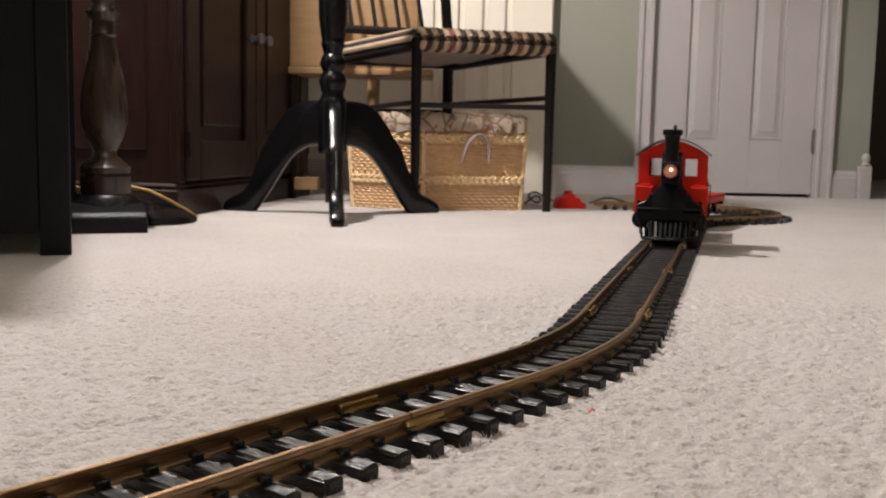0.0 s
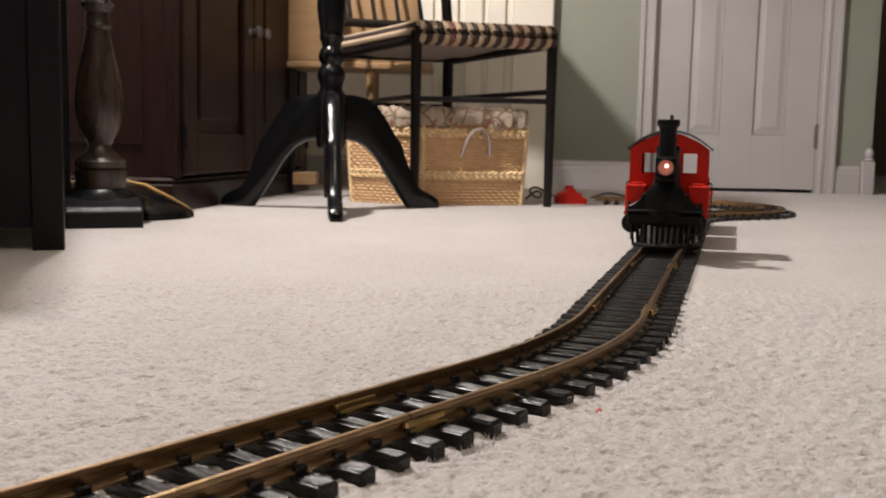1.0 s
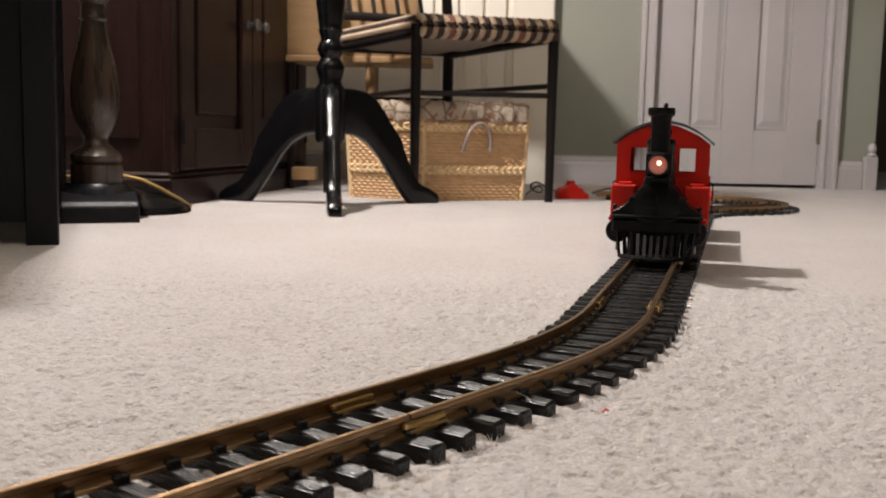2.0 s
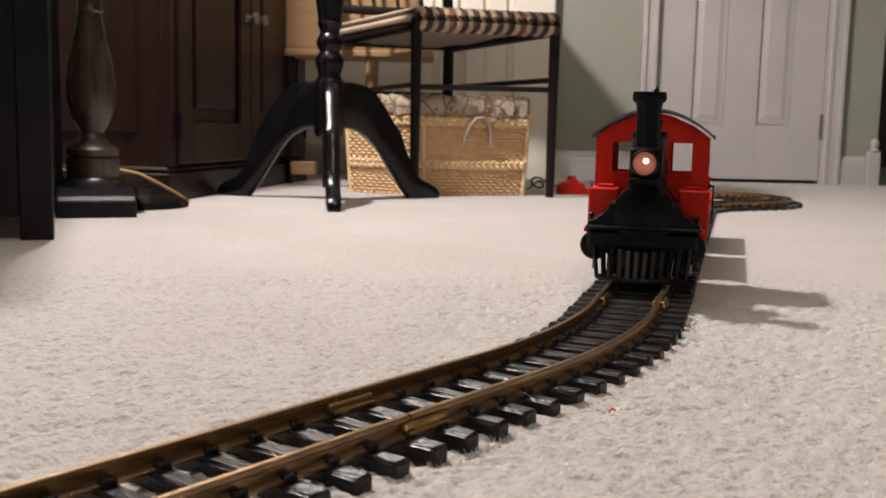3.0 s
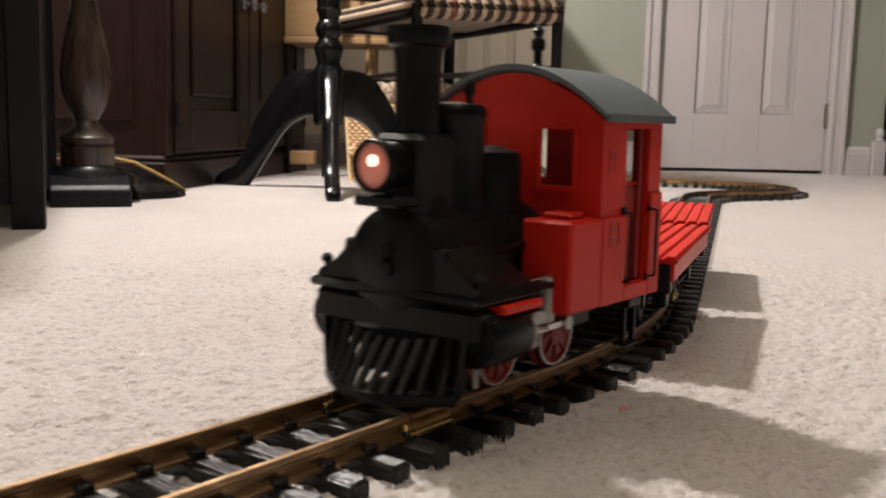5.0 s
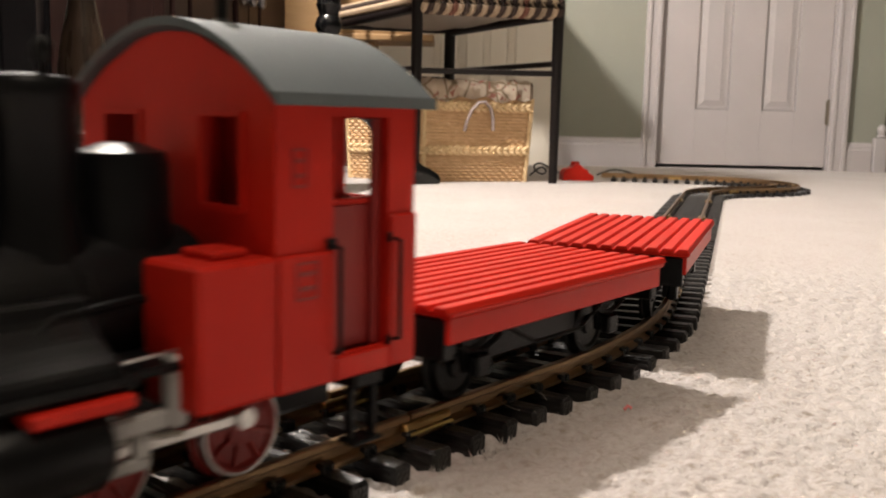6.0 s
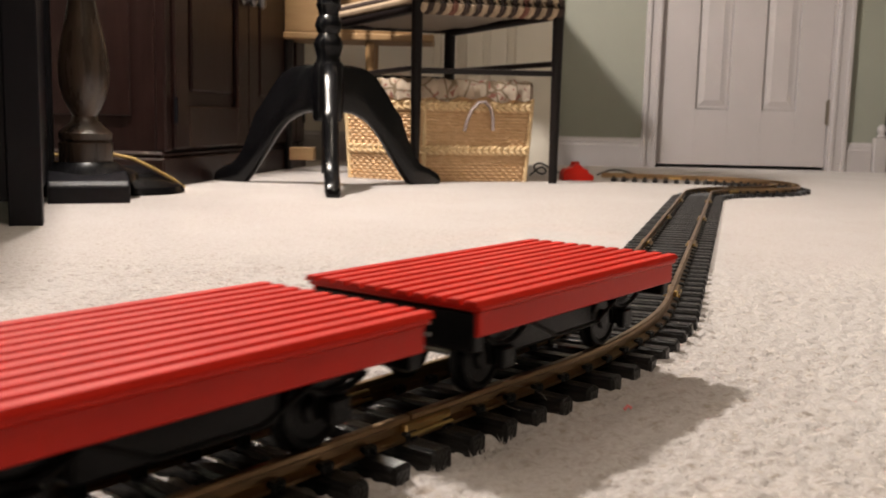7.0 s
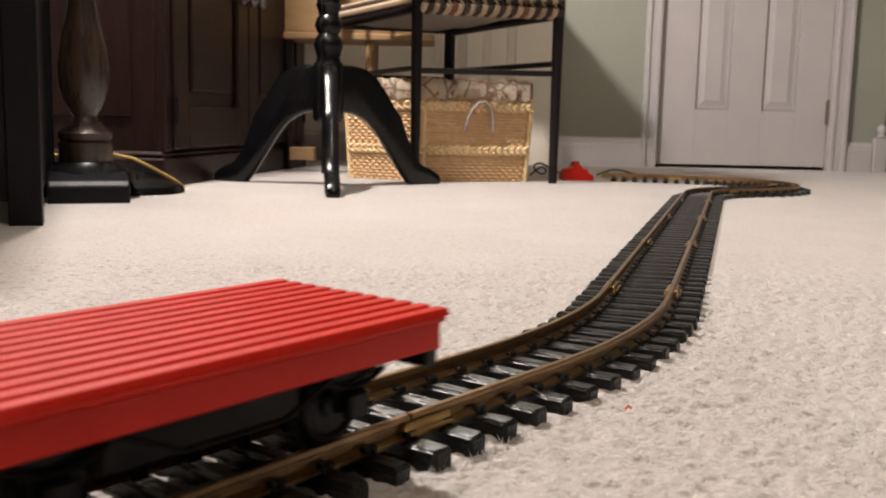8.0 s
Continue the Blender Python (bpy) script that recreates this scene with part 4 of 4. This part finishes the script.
def chair():
    c = thing("side_chair", "black spindle-back side chair with a striped woven seat", "chair")
    A, B, C, D = Vector((-0.066, 2.085, 0)), Vector((0.238, 2.155, 0)), Vector((-0.285, 2.335, 0)), Vector((0.004, 2.405, 0))
    up = Vector((0, 0, 1))
    seat_z = 0.385
    for p in (A, B):
        part("leg", tube(p - up * 0.002, p + up * seat_z, 0.0095, 0.0125, 16), CHAIRWOOD, c, "", True)
    back = (C + D - A - B).normalized()
    for p in (C, D):
        bm = tube(p - up * 0.002, p + up * 0.40, 0.0125, 0.0135, 16)
        sweep([p + up * 0.40, p + up * 0.55 + back * 0.02, p + up * 0.72 + back * 0.06, p + up * 0.84 + back * 0.10], [0.0135, 0.0125, 0.0115, 0.009], 14, bm)
        part("back_post", bm, CHAIRWOOD, c, "", True)
    def bar(name, p, q, z0, z1, r):
        part(name, tube(p + up * z0, q + up * z1, r, n=12), CHAIRWOOD, c, "", True)
    bar("stretcher", A, B, 0.238, 0.240, 0.0062)
    bar("stretcher", A, C, 0.243, 0.226, 0.0062)
    bar("stretcher", B, D, 0.262, 0.252, 0.0062)
    bar("stretcher", C, D, 0.232, 0.232, 0.0062)
    bar("seat_rail", A, B, 0.372, 0.372, 0.0105)
    bar("seat_rail", A, C, 0.366, 0.346, 0.0105)
    bar("seat_rail", B, D, 0.366, 0.346, 0.0105)
    bar("seat_rail", C, D, 0.352, 0.352, 0.0105)
    # woven seat: cords run over the front rail to the back
    seat = thing_part("seat", c)
    n = 24
    order = (1, 0, 3, 0, 1, 2, 1, 0, 3, 0, 1, 0)
    for i in range(-2, n + 2):
        f = (min(max(i, 0), n - 1) + 0.5) / n
        p, q = A.lerp(B, f), C.lerp(D, f)
        d = (q - p).normalized()
        out, low = Vector((0, 0, 0)), 0.0
        if i < 0 or i >= n:
            # the outer cords roll over the side rails
            k = -i if i < 0 else i - n + 1
            out = (A - B if i < 0 else B - A).normalized() * (0.0085, 0.0135)[k - 1]
            low = (0.0055, 0.0165)[k - 1]
        sag = 0.012 * math.sin(math.pi * f)
        pts = []
        for k in range(0 if 0 <= i < n else 6, 7):
            # round the front rail, from below to the top
            w = radians(-115 + 205 * k / 6)
            pts.append(p + out - d * 0.0165 * math.cos(w) + up * (0.381 - low + 0.0205 * math.sin(w)))
        for k in range(1, 8):
            g = k / 8
            pts.append(p.lerp(q, g) + out + up * (0.402 - low - 0.020 * g - sag * math.sin(math.pi * g)))
        pts += [q + out + up * (0.376 - low), q + out + up * (0.364 - low) + d * 0.013]
        part("cord", sweep(pts, (B - A).length / n * 0.57, 8), WOVEN[order[i % 12]], seat, "", True)
    under = bmesh.new()
    grid = []
    for i in range(9):
        row = []
        for k in range(9):
            p = A.lerp(B, 0.04 + 0.92 * i / 8).lerp(C.lerp(D, 0.04 + 0.92 * i / 8), 0.03 + 0.94 * k / 8)
            row.append(under.verts.new(p + up * (0.372 - 0.020 * k / 8 - 0.022 * math.sin(math.pi * i / 8) * math.sin(math.pi * k / 8) + 0.004 * math.sin(i * 2.3 + k))))
        grid.append(row)
    for i in range(8):
        for k in range(8):
            under.faces.new((grid[i][k], grid[i + 1][k], grid[i + 1][k + 1], grid[i][k + 1]))
    bmesh.ops.solidify(under, geom=under.faces[:], thickness=0.003)
    part("lining", under, LINING, seat, "pale sagging cloth lining", True)
    # back rails and spindles
    C2, D2 = C + up * 0.43 + back * 0.003, D + up * 0.43 + back * 0.003
    C3, D3 = C + up * 0.80 + back * 0.088, D + up * 0.80 + back * 0.088
    part("back_rail", sweep([C2, C2.lerp(D2, 0.5) + back * 0.01, D2], 0.011, 10, flat=0.6), CHAIRWOOD, c, "", True)
    part("top_rail", sweep([C3, C3.lerp(D3, 0.5) + back * 0.02, D3], 0.022, 10, flat=0.4), CHAIRWOOD, c, "", True)
    for k in range(1, 5):
        f = k / 5
        part("spindle", tube(C2.lerp(D2, f) + back * 0.008, C3.lerp(D3, f) + back * 0.014, 0.0052, 0.0046, 10), CHAIRWOOD, c, "", True)


chair()


def basket():
    b = thing("wicker_basket", "honey-coloured woven wicker basket with a floral cloth liner under the chair", "basket")
    P0, P1, P2 = Vector((-0.048, 2.115, 0)), Vector((0.186, 2.19, 0)), Vector((-0.222, 2.20, 0))
    P3 = P1 + P2 - P0
    ctr = (P0 + P3) / 2
    corners = [P0, P1, P3, P2]
    height = 0.186

    def ring(z):
        k = 0.955 + 0.06 * z / height
        out = []
        for i in range(4):
            a, q = corners[i], corners[(i + 1) % 4]
            L = (q - a).length
            d = (q - a) / L
            m = max(4, round(L / 0.0085))
            for j in range(m):
                out.append((a + d * L * (j + 0.5) / m, Vector((d.y, -d.x, 0)), j))
        return [(ctr + (p - ctr) * k + Vector((0, 0, z)), nrm, j) for p, nrm, j in out]

    bm = bmesh.new()
    rows = 26
    for r in range(rows):
        z = 0.003 + (height - 0.004) * r / (rows - 1)
        wv = []
        for i, (p, nrm, j) in enumerate(ring(z)):
            off = 0.0030 * (1 if (i + r) % 2 else -1)
            wv.append(p + nrm * off)
        m = len(wv)
        rings = []
        for i in range(m):
            t = (wv[(i + 1) % m] - wv[i - 1]).normalized()
            s = t.cross(Vector((0, 0, 1))).normalized()
            rr = 0.0042 if (i + r) % 2 else 0.0021
            rings.append([bm.verts.new(wv[i] + s * rr * 0.8 * math.cos(2 * math.pi * k / 6) + Vector((0, 0, rr * math.sin(2 * math.pi * k / 6)))) for k in range(6)])
        for i in range(m):
            a, q = rings[i], rings[(i + 1) % m]
            for k in range(6):
                bm.faces.new((a[k], a[(k + 1) % 6], q[(k + 1) % 6], q[k]))
    me = mesh_of(bm, "weave", WICKER)
    me.polygons.foreach_set("use_smooth", [True] * len(me.polygons))
    wv = new("weave", me)
    wv.parent = b
    inner = bmesh.new()
    for z0, z1, k in ((0.002, height, 0.94),):
        lo = [inner.verts.new(ctr + (p - ctr) * k + Vector((0, 0, z0))) for p in corners]
        hi = [inner.verts.new(ctr + (p - ctr) * (k + 0.05) + Vector((0, 0, z1))) for p in corners]
        for i in range(4):
            inner.faces.new((lo[i], lo[(i + 1) % 4], hi[(i + 1) % 4], hi[i]))
        inner.faces.new(lo[::-1])
        inner.faces.new(hi)
    part("lining_box", inner, WICKER, b)
    # plaited bands
    for z in (0.070, 0.166):
        for i in (0, 3):
            a, q = (P0, P1) if i == 0 else (P2, P0)
            L = (q - a).length
            d = (q - a) / L
            nrm = Vector((d.y, -d.x, 0))
            k = 0.955 + 0.06 * z / height
            n = round(L / 0.0155)
            for j in range(n):
                for s in (-1, 1):
                    m0 = ctr + (a + d * L * (j + 0.5) / n - ctr) * k + Vector((0, 0, z + s * 0.0045)) + nrm * 0.004
                    pts = [m0 - d * 0.010 + Vector((0, 0, -s * 0.005)), m0 + nrm * 0.003, m0 + d * 0.010 + Vector((0, 0, s * 0.005))]
                    part("plait", sweep(pts, [0.0028, 0.0048, 0.0028], 7), STRAW, b, "", True)
    # corner binding
    for p in corners[:2] + corners[3:]:
        pts = [ctr + (p - ctr) * (0.96 + 0.06 * f) + Vector((0, 0, f * height)) for f in (0, 0.25, 0.5, 0.75, 1)]
        part("corner_stake", sweep(pts, 0.0056, 8), STRAW, b, "", True)
    # cloth turned over the rim
    cl = bmesh.new()
    loop = []
    for i in range(4):
        a, q = corners[i], corners[(i + 1) % 4]
        d = (q - a).normalized()
        for j in range(28):
            loop.append((a.lerp(q, j / 28), Vector((d.y, -d.x, 0)), i * 28 + j))
    cols = []
    for p, nrm, i in loop:
        base = ctr + (p - ctr) * 1.012
        wob = 0.0028 * math.sin(i * 1.7) + 0.002 * math.sin(i * 0.61 + 1)
        drop = 0.182 + 0.004 * math.sin(i * 0.9) - 0.004 * math.sin(i * 0.37)
        col = [base - nrm * 0.018 + Vector((0, 0, 0.196)), base - nrm * 0.007 + Vector((0, 0, 0.221 + wob * 0.6)), base + nrm * 0.003 + Vector((0, 0, 0.2235 + wob * 0.7)), base + nrm * (0.0105 + wob) + Vector((0, 0, 0.212)), base + nrm * (0.0115 + wob * 1.4) + Vector((0, 0, 0.198)), base + nrm * (0.011 + wob * 1.2) + Vector((0, 0, drop)), base + nrm * (0.008 + wob) + Vector((0, 0, drop - 0.001))]
        cols.append([cl.verts.new(v) for v in col])
    for i in range(len(cols)):
        a, q = cols[i], cols[(i + 1) % len(cols)]
        for k in range(len(a) - 1):
            cl.faces.new((a[k], q[k], q[k + 1], a[k + 1]))
    bmesh.ops.solidify(cl, geom=cl.faces[:], thickness=0.002)
    part("cloth_liner", cl, FLORAL, b, "cream floral cloth turned over the rim", True)
    d = (P1 - P0).normalized()
    nrm = Vector((d.y, -d.x, 0))
    m0 = P0.lerp(P1, 0.50)
    hp = [m0 + d * x + nrm * o + Vector((0, 0, z)) for x, o, z in ((-0.034, 0.010, 0.112), (-0.030, 0.015, 0.135), (-0.021, 0.019, 0.158), (-0.006, 0.020, 0.174), (0.008, 0.020, 0.176), (0.022, 0.019, 0.163), (0.029, 0.016, 0.143), (0.032, 0.011, 0.115))]
    part("handle", sweep(hp, 0.0070, 8, flat=0.5, up=tuple(nrm)), STRAP, b, "grey cloth carrying handle", True)


basket()


def cabinet():
    """Dark cabinet; local x runs along its front, y into it."""
    ang = math.degrees(math.atan2(0.82, 0.126))
    c = thing("dark_cabinet", "tall espresso-stained wooden cabinet with panelled doors and pewter knobs", "cabinet", pose(-0.51, 1.795, 0, 0, 0, ang))
    W, Dp, Ht = 0.86, 0.42, 1.25
    part("body", box(0.0, W, 0.022, Dp, 0.055, Ht, 0.003), ESPRESSO, c)
    pl = box(-0.012, W + 0.012, 0.002, Dp + 0.004, -0.004, 0.054, 0.003)
    box(-0.008, W + 0.008, 0.006, Dp + 0.002, 0.054, 0.066, 0.005, pl)
    part("plinth", pl, ESPRESSO, c)
    part("top_board", box(-0.02, W + 0.02, 0.0, Dp + 0.01, Ht, Ht + 0.03, 0.006), ESPRESSO, c)
    part("face_post", box(0.0, 0.028, 0.004, 0.024, 0.066, Ht - 0.001, 0.003), ESPRESSO, c)
    part("face_post", box(W - 0.028, W, 0.004, 0.024, 0.066, Ht - 0.001, 0.003), ESPRESSO, c)
    part("side_panel", box(-0.004, 0.0005, 0.07, Dp - 0.06, 0.13, Ht - 0.08, 0.002), ESPRESSO, c)
    for k, (x0, x1) in enumerate(((0.031, 0.416), (0.420, W - 0.031))):
        d = part("door", box(x0, x1, 0.010, 0.022, 0.070, Ht - 0.01, 0.002), ESPRESSO, c)
        s = 0.062
        for a, b, z0, z1 in ((x0, x0 + s, 0.070, Ht - 0.01), (x1 - s, x1, 0.070, Ht - 0.01), (x0 + s, x1 - s, 0.070, 0.152), (x0 + s, x1 - s, Ht - 0.09, Ht - 0.01)):
            part("stile" if b - a < 0.1 else "rail", box(a, b, -0.002, 0.0098, z0 + 0.0004, z1 - 0.0004, 0.003), ESPRESSO, d)
        part("panel", box(x0 + s + 0.022, x1 - s - 0.022, 0.002, 0.0098, 0.178, Ht - 0.115, 0.006), ESPRESSO, d)
        kx = x1 - 0.026 if k == 0 else x0 + 0.028
        part("knob", lathe([(0.010, 0), (0.006, 0.004), (0.006, 0.012), (0.0125, 0.018), (0.0135, 0.023), (0.010, 0.028), (0.003, 0.030)], 20, m=pose(kx, -0.002, 0.385, 90)), KNOB, d, "round pewter knob", True)
        hx = x0 if k == 0 else x1
        for z in (0.143, 1.0):
            part("hinge", tube((hx, -0.003, z - 0.024), (hx, -0.003, z + 0.024), 0.0045, n=10), EBONY, d)


cabinet()


def turned_stand():
    s = thing("floor_lamp", "weathered black turned-wood floor lamp on a low stepped base", "floor lamp", pose(-0.572, 1.555, 0))
    prof = [(0.040, 0.056), (0.041, 0.060), (0.041, 0.088), (0.037, 0.090), (0.040, 0.093), (0.041, 0.103), (0.036, 0.108), (0.028, 0.114), (0.021, 0.122), (0.019, 0.130), (0.023, 0.138), (0.031, 0.155), (0.0375, 0.180), (0.0385, 0.205), (0.035, 0.235), (0.028, 0.270), (0.0215, 0.305), (0.0195, 0.318), (0.023, 0.322), (0.020, 0.327), (0.0195, 0.345), (0.024, 0.350), (0.028, 0.358), (0.022, 0.364), (0.018, 0.372),
            (0.022, 0.385), (0.030, 0.42), (0.036, 0.46), (0.030, 0.52), (0.020, 0.57), (0.026, 0.60), (0.019, 0.63), (0.016, 0.70), (0.018, 1.00), (0.015, 1.28), (0.020, 1.31), (0.012, 1.34), (0.011, 1.40)]
    part("column", lathe(prof, 40), TURNED, s, "", True)
    part("base_dome", lathe([(0.050, 0.028), (0.080, 0.030), (0.078, 0.040), (0.066, 0.046), (0.055, 0.050), (0.046, 0.058)], 40), LACQUER, s, "", True)
    for a in (-68, 112):
        out = [(0.03, 0.008), (0.060, 0.008), (0.070, 0.020), (0.088, 0.024), (0.094, 0.018), (0.094, -0.002), (0.118, -0.002), (0.118, 0.026), (0.110, 0.034), (0.06, 0.044), (0.03, 0.046)]
        part("foot", prism(out, -0.058, 0.058, bevel=0.003, m=pose(0, 0, 0, 0, 0, a)), EBONY, s)
    bm = bmesh.new()
    rings = [[bm.verts.new((r * math.cos(k * math.pi / 24), r * math.sin(k * math.pi / 24), z)) for k in range(48)] for r, z in ((0.24, 1.40), (0.16, 1.66))]
    for k in range(48):
        bm.faces.new((rings[0][k], rings[0][(k + 1) % 48], rings[1][(k + 1) % 48], rings[1][k]))
    bmesh.ops.solidify(bm, geom=bm.faces[:], thickness=0.002)
    part("shade", bm, CREAM, s, "cream conical lamp shade", True)
    part("shade_carrier", tube((-0.15, 0, 1.655), (0.15, 0, 1.655), 0.002, n=8), HINGE, s)
    part("harp", tube((0, 0, 1.40), (0, 0, 1.412), 0.009, n=12), HINGE, s)


turned_stand()

bm = sweep([(-0.70, 1.62, 0.062), (-0.66, 1.60, 0.066), (-0.62, 1.63, 0.062), (-0.56, 1.645, 0.066), (-0.525, 1.64, 0.060), (-0.497, 1.655, 0.044), (-0.470, 1.69, 0.022), (-0.462, 1.72, 0.008), (-0.49, 1.76, 0.004)], 0.0032, 8)
solid("extension_cord", bm, CORDYELLOW, "yellow electrical cord draped over the lamp base", "cable", smooth=True)

# low round foot disc behind the stand
solid("stand_foot_disc", lathe([(0.088, -0.002), (0.094, 0.004), (0.090, 0.013), (0.070, 0.022), (0.045, 0.036), (0.02, 0.046)], 40), LACQUER, "low round black base on the carpet beside the lamp", "lamp base", pose(-0.545, 1.675, 0), smooth=True)


def desk():
    d = thing("black_desk", "black painted wooden desk with a square leg", "desk", pose(-0.478, 1.158, 0, 0, 0, 20))
    for x, y in ((-0.0375, 0.0), (-0.0375, 0.40), (-0.62, 0.0), (-0.62, 0.40)):
        part("leg", box(x, x + 0.0375, y, y + 0.0375, -0.002, 0.74, 0.0015), EBONY, d)
    part("front_panel", box(-0.5823, -0.0377, 0.006, 0.022, 0.030, 0.739, 0.001), EBONY, d)
    part("side_panel", box(-0.026, -0.008, 0.0377, 0.3998, 0.030, 0.739, 0.001), EBONY, d)
    part("rear_panel", box(-0.5823, -0.0377, 0.41, 0.426, 0.030, 0.739, 0.001), EBONY, d)
    part("desktop", box(-0.64, 0.02, -0.02, 0.46, 0.7405, 0.765, 0.003), EBONY, d)


desk()


def maple_desk():
    d = thing("maple_desk", "light maple writing desk with slender legs by the wall", "desk", pose(-0.42, 2.47, 0))
    part("apron", box(0.0, 0.345, 0.0, 0.018, 0.345, 0.685, 0.002), MAPLE, d)
    part("shelf", box(-0.01, 0.385, -0.012, 0.15, 0.325, 0.344, 0.004), MAPLE, d)
    for x in (0.008, 0.337):
        part("side", box(x - 0.008, x + 0.008, 0.0185, 0.14, 0.345, 0.685, 0.001), MAPLE, d)
    # unseen top, run out to the right to cast the wall's slanting shadow
    part("top", box(-0.015, 0.545, -0.075, 0.23, 0.6855, 0.710, 0.004), MAPLE, d)
    for x, y in ((0.225, 0.01), (0.225, 0.13), (0.02, 0.13), (0.02, 0.01)):
        part("leg", tube((x, y, -0.002), (x, y, 0.3248), 0.008, 0.013, 12), MAPLE if x > 0.1 else CHAIRWOOD, d, "", True)


maple_desk()
solid("wooden_block", box(-0.385, -0.325, 2.40, 2.45, -0.002, 0.030, 0.002), MAPLE, "small light wooden block lying on the carpet", "block", pose(0, 0, 0.03))


def red_toy():
    outline = [(-0.030, -0.002), (0.032, -0.002), (0.033, 0.012), (0.022, 0.017), (0.020, 0.024), (0.010, 0.027), (0.006, 0.034), (-0.006, 0.036), (-0.012, 0.028), (-0.024, 0.025), (-0.030, 0.016)]
    t = thing("toy_controller", "small red plastic toy piece lying on the carpet", "toy", pose(0.308, 2.295, 0, 0, 0, 8) @ Matrix.Diagonal((1.18, 1.06, 1.11, 1)))
    part("body", prism(outline, -0.02, 0.02, bevel=0.003), RED, t)
    part("dial", lathe([(0.009, 0), (0.009, 0.005), (0.007, 0.006)], 16, m=pose(-0.002, 0.0, 0.0345)), RED, t, "", True)


red_toy()
for k, pts in enumerate(([(0.205, 2.36, 0.006), (0.22, 2.34, 0.022), (0.235, 2.36, 0.030), (0.25, 2.39, 0.016), (0.243, 2.41, 0.005), (0.225, 2.42, 0.012), (0.215, 2.40, 0.03), (0.235, 2.38, 0.038), (0.26, 2.43, 0.02), (0.30, 2.50, 0.005)],
                         [(0.39, 2.49, 0.005), (0.41, 2.53, 0.008), (0.44, 2.56, 0.016), (0.47, 2.57, 0.012), (0.50, 2.56, 0.004)])):
    sm = []
    for i in range((len(pts) - 1) * 4 + 1):
        a = i / 4
        j = min(int(a), len(pts) - 2)
        sm.append(Vector(pts[j]).lerp(Vector(pts[j + 1]), a - j))
    for _ in range(4):
        sm = [sm[0]] + [(sm[i - 1] + sm[i] * 2 + sm[i + 1]) / 4 for i in range(1, len(sm) - 1)] + [sm[-1]]
    solid("power_cord", sweep(sm, 0.0024, 8), CORDBLACK, "thin black power cord tangled on the carpet", "cable", smooth=True)

solid("lint", sweep([(0.0875, 0.4632, 0.003), (0.0893, 0.4645, 0.0045), (0.0912, 0.4640, 0.0035)], 0.0008, 6), LINT, "tiny pink scrap of lint on the carpet", "lint")
hair = [(0.037 + 0.012 * math.cos(a * 0.5), 0.452 + 0.010 * math.sin(a * 0.5), 0.010 + 0.004 * math.sin(a * 0.4)) for a in range(12)]
solid("pet_hair", sweep(hair, 0.00009, 5), HAIR, "fine pale hair caught on the sleepers", "hair")


# ---- what moves ----
def front_at(t):
    """How far along the track the locomotive's nose is at t seconds."""
    slip = float(np.interp(t, (0.0, 3.5, 4.5, 5.2, 5.8, 6.1, 6.5, 7.0, 8.0), (0.0, 0.0, -0.005, -0.004, 0.0, 0.003, 0.0135, 0.010, 0.009)))
    if t <= 3.5:
        return 1.8765 - 0.165 * t - 0.00625 * t * t + slip
    return 1.8765 - 0.165 * 3.5 - 0.00625 * 3.5 * 3.5 - 0.21 * (t - 3.5) + slip


def ride(u, base, slack=0.0):
    """The pose of a vehicle centred u metres along, axles base metres apart, turned by the play in the rails."""
    a, b = on_line(u - base / 2), on_line(u + base / 2)
    return pose((a[0] + b[0]) / 2, (a[1] + b[1]) / 2, RAIL_TOP, 0, 0, math.degrees(math.atan2(a[1] - b[1], a[0] - b[0])) + slack)


def motions():
    times = [k * 2 / 30 for k in range(121)]
    for body, back, base, slack in ((engine, 0.100, 0.06, 1.6), (wagon_a, 0.301, 0.116, 0.0), (wagon_b, 0.5215, 0.116, 0.0)):
        walk(body, [(t, ride(front_at(t) + back, base, slack * min(1.0, max(-0.5, (5.5 - t) / 1.5)))) for t in times])
    start = front_at(0)
    for wheelset in engine_wheels:
        x = wheelset.matrix_basis.translation.x
        walk(wheelset, [(t, pose(x, 0, 0.0155, 0, math.degrees((start - front_at(t)) / 0.0155), 0)) for t in times])
    for rod, phase in engine_rods:
        rows = []
        for t in times:
            a = (start - front_at(t)) / 0.0155 + phase
            rows.append((t, pose(0.007 * math.sin(a), 0, 0.0155 + 0.007 * math.cos(a))))
        walk(rod, rows)
    for pair in wagon_wheels:
        for wheelset in pair:
            x = wheelset.matrix_basis.translation.x
            walk(wheelset, [(t, pose(x, 0, 0.0145, 0, math.degrees((start - front_at(t)) / 0.0145), 0)) for t in times])


motions()
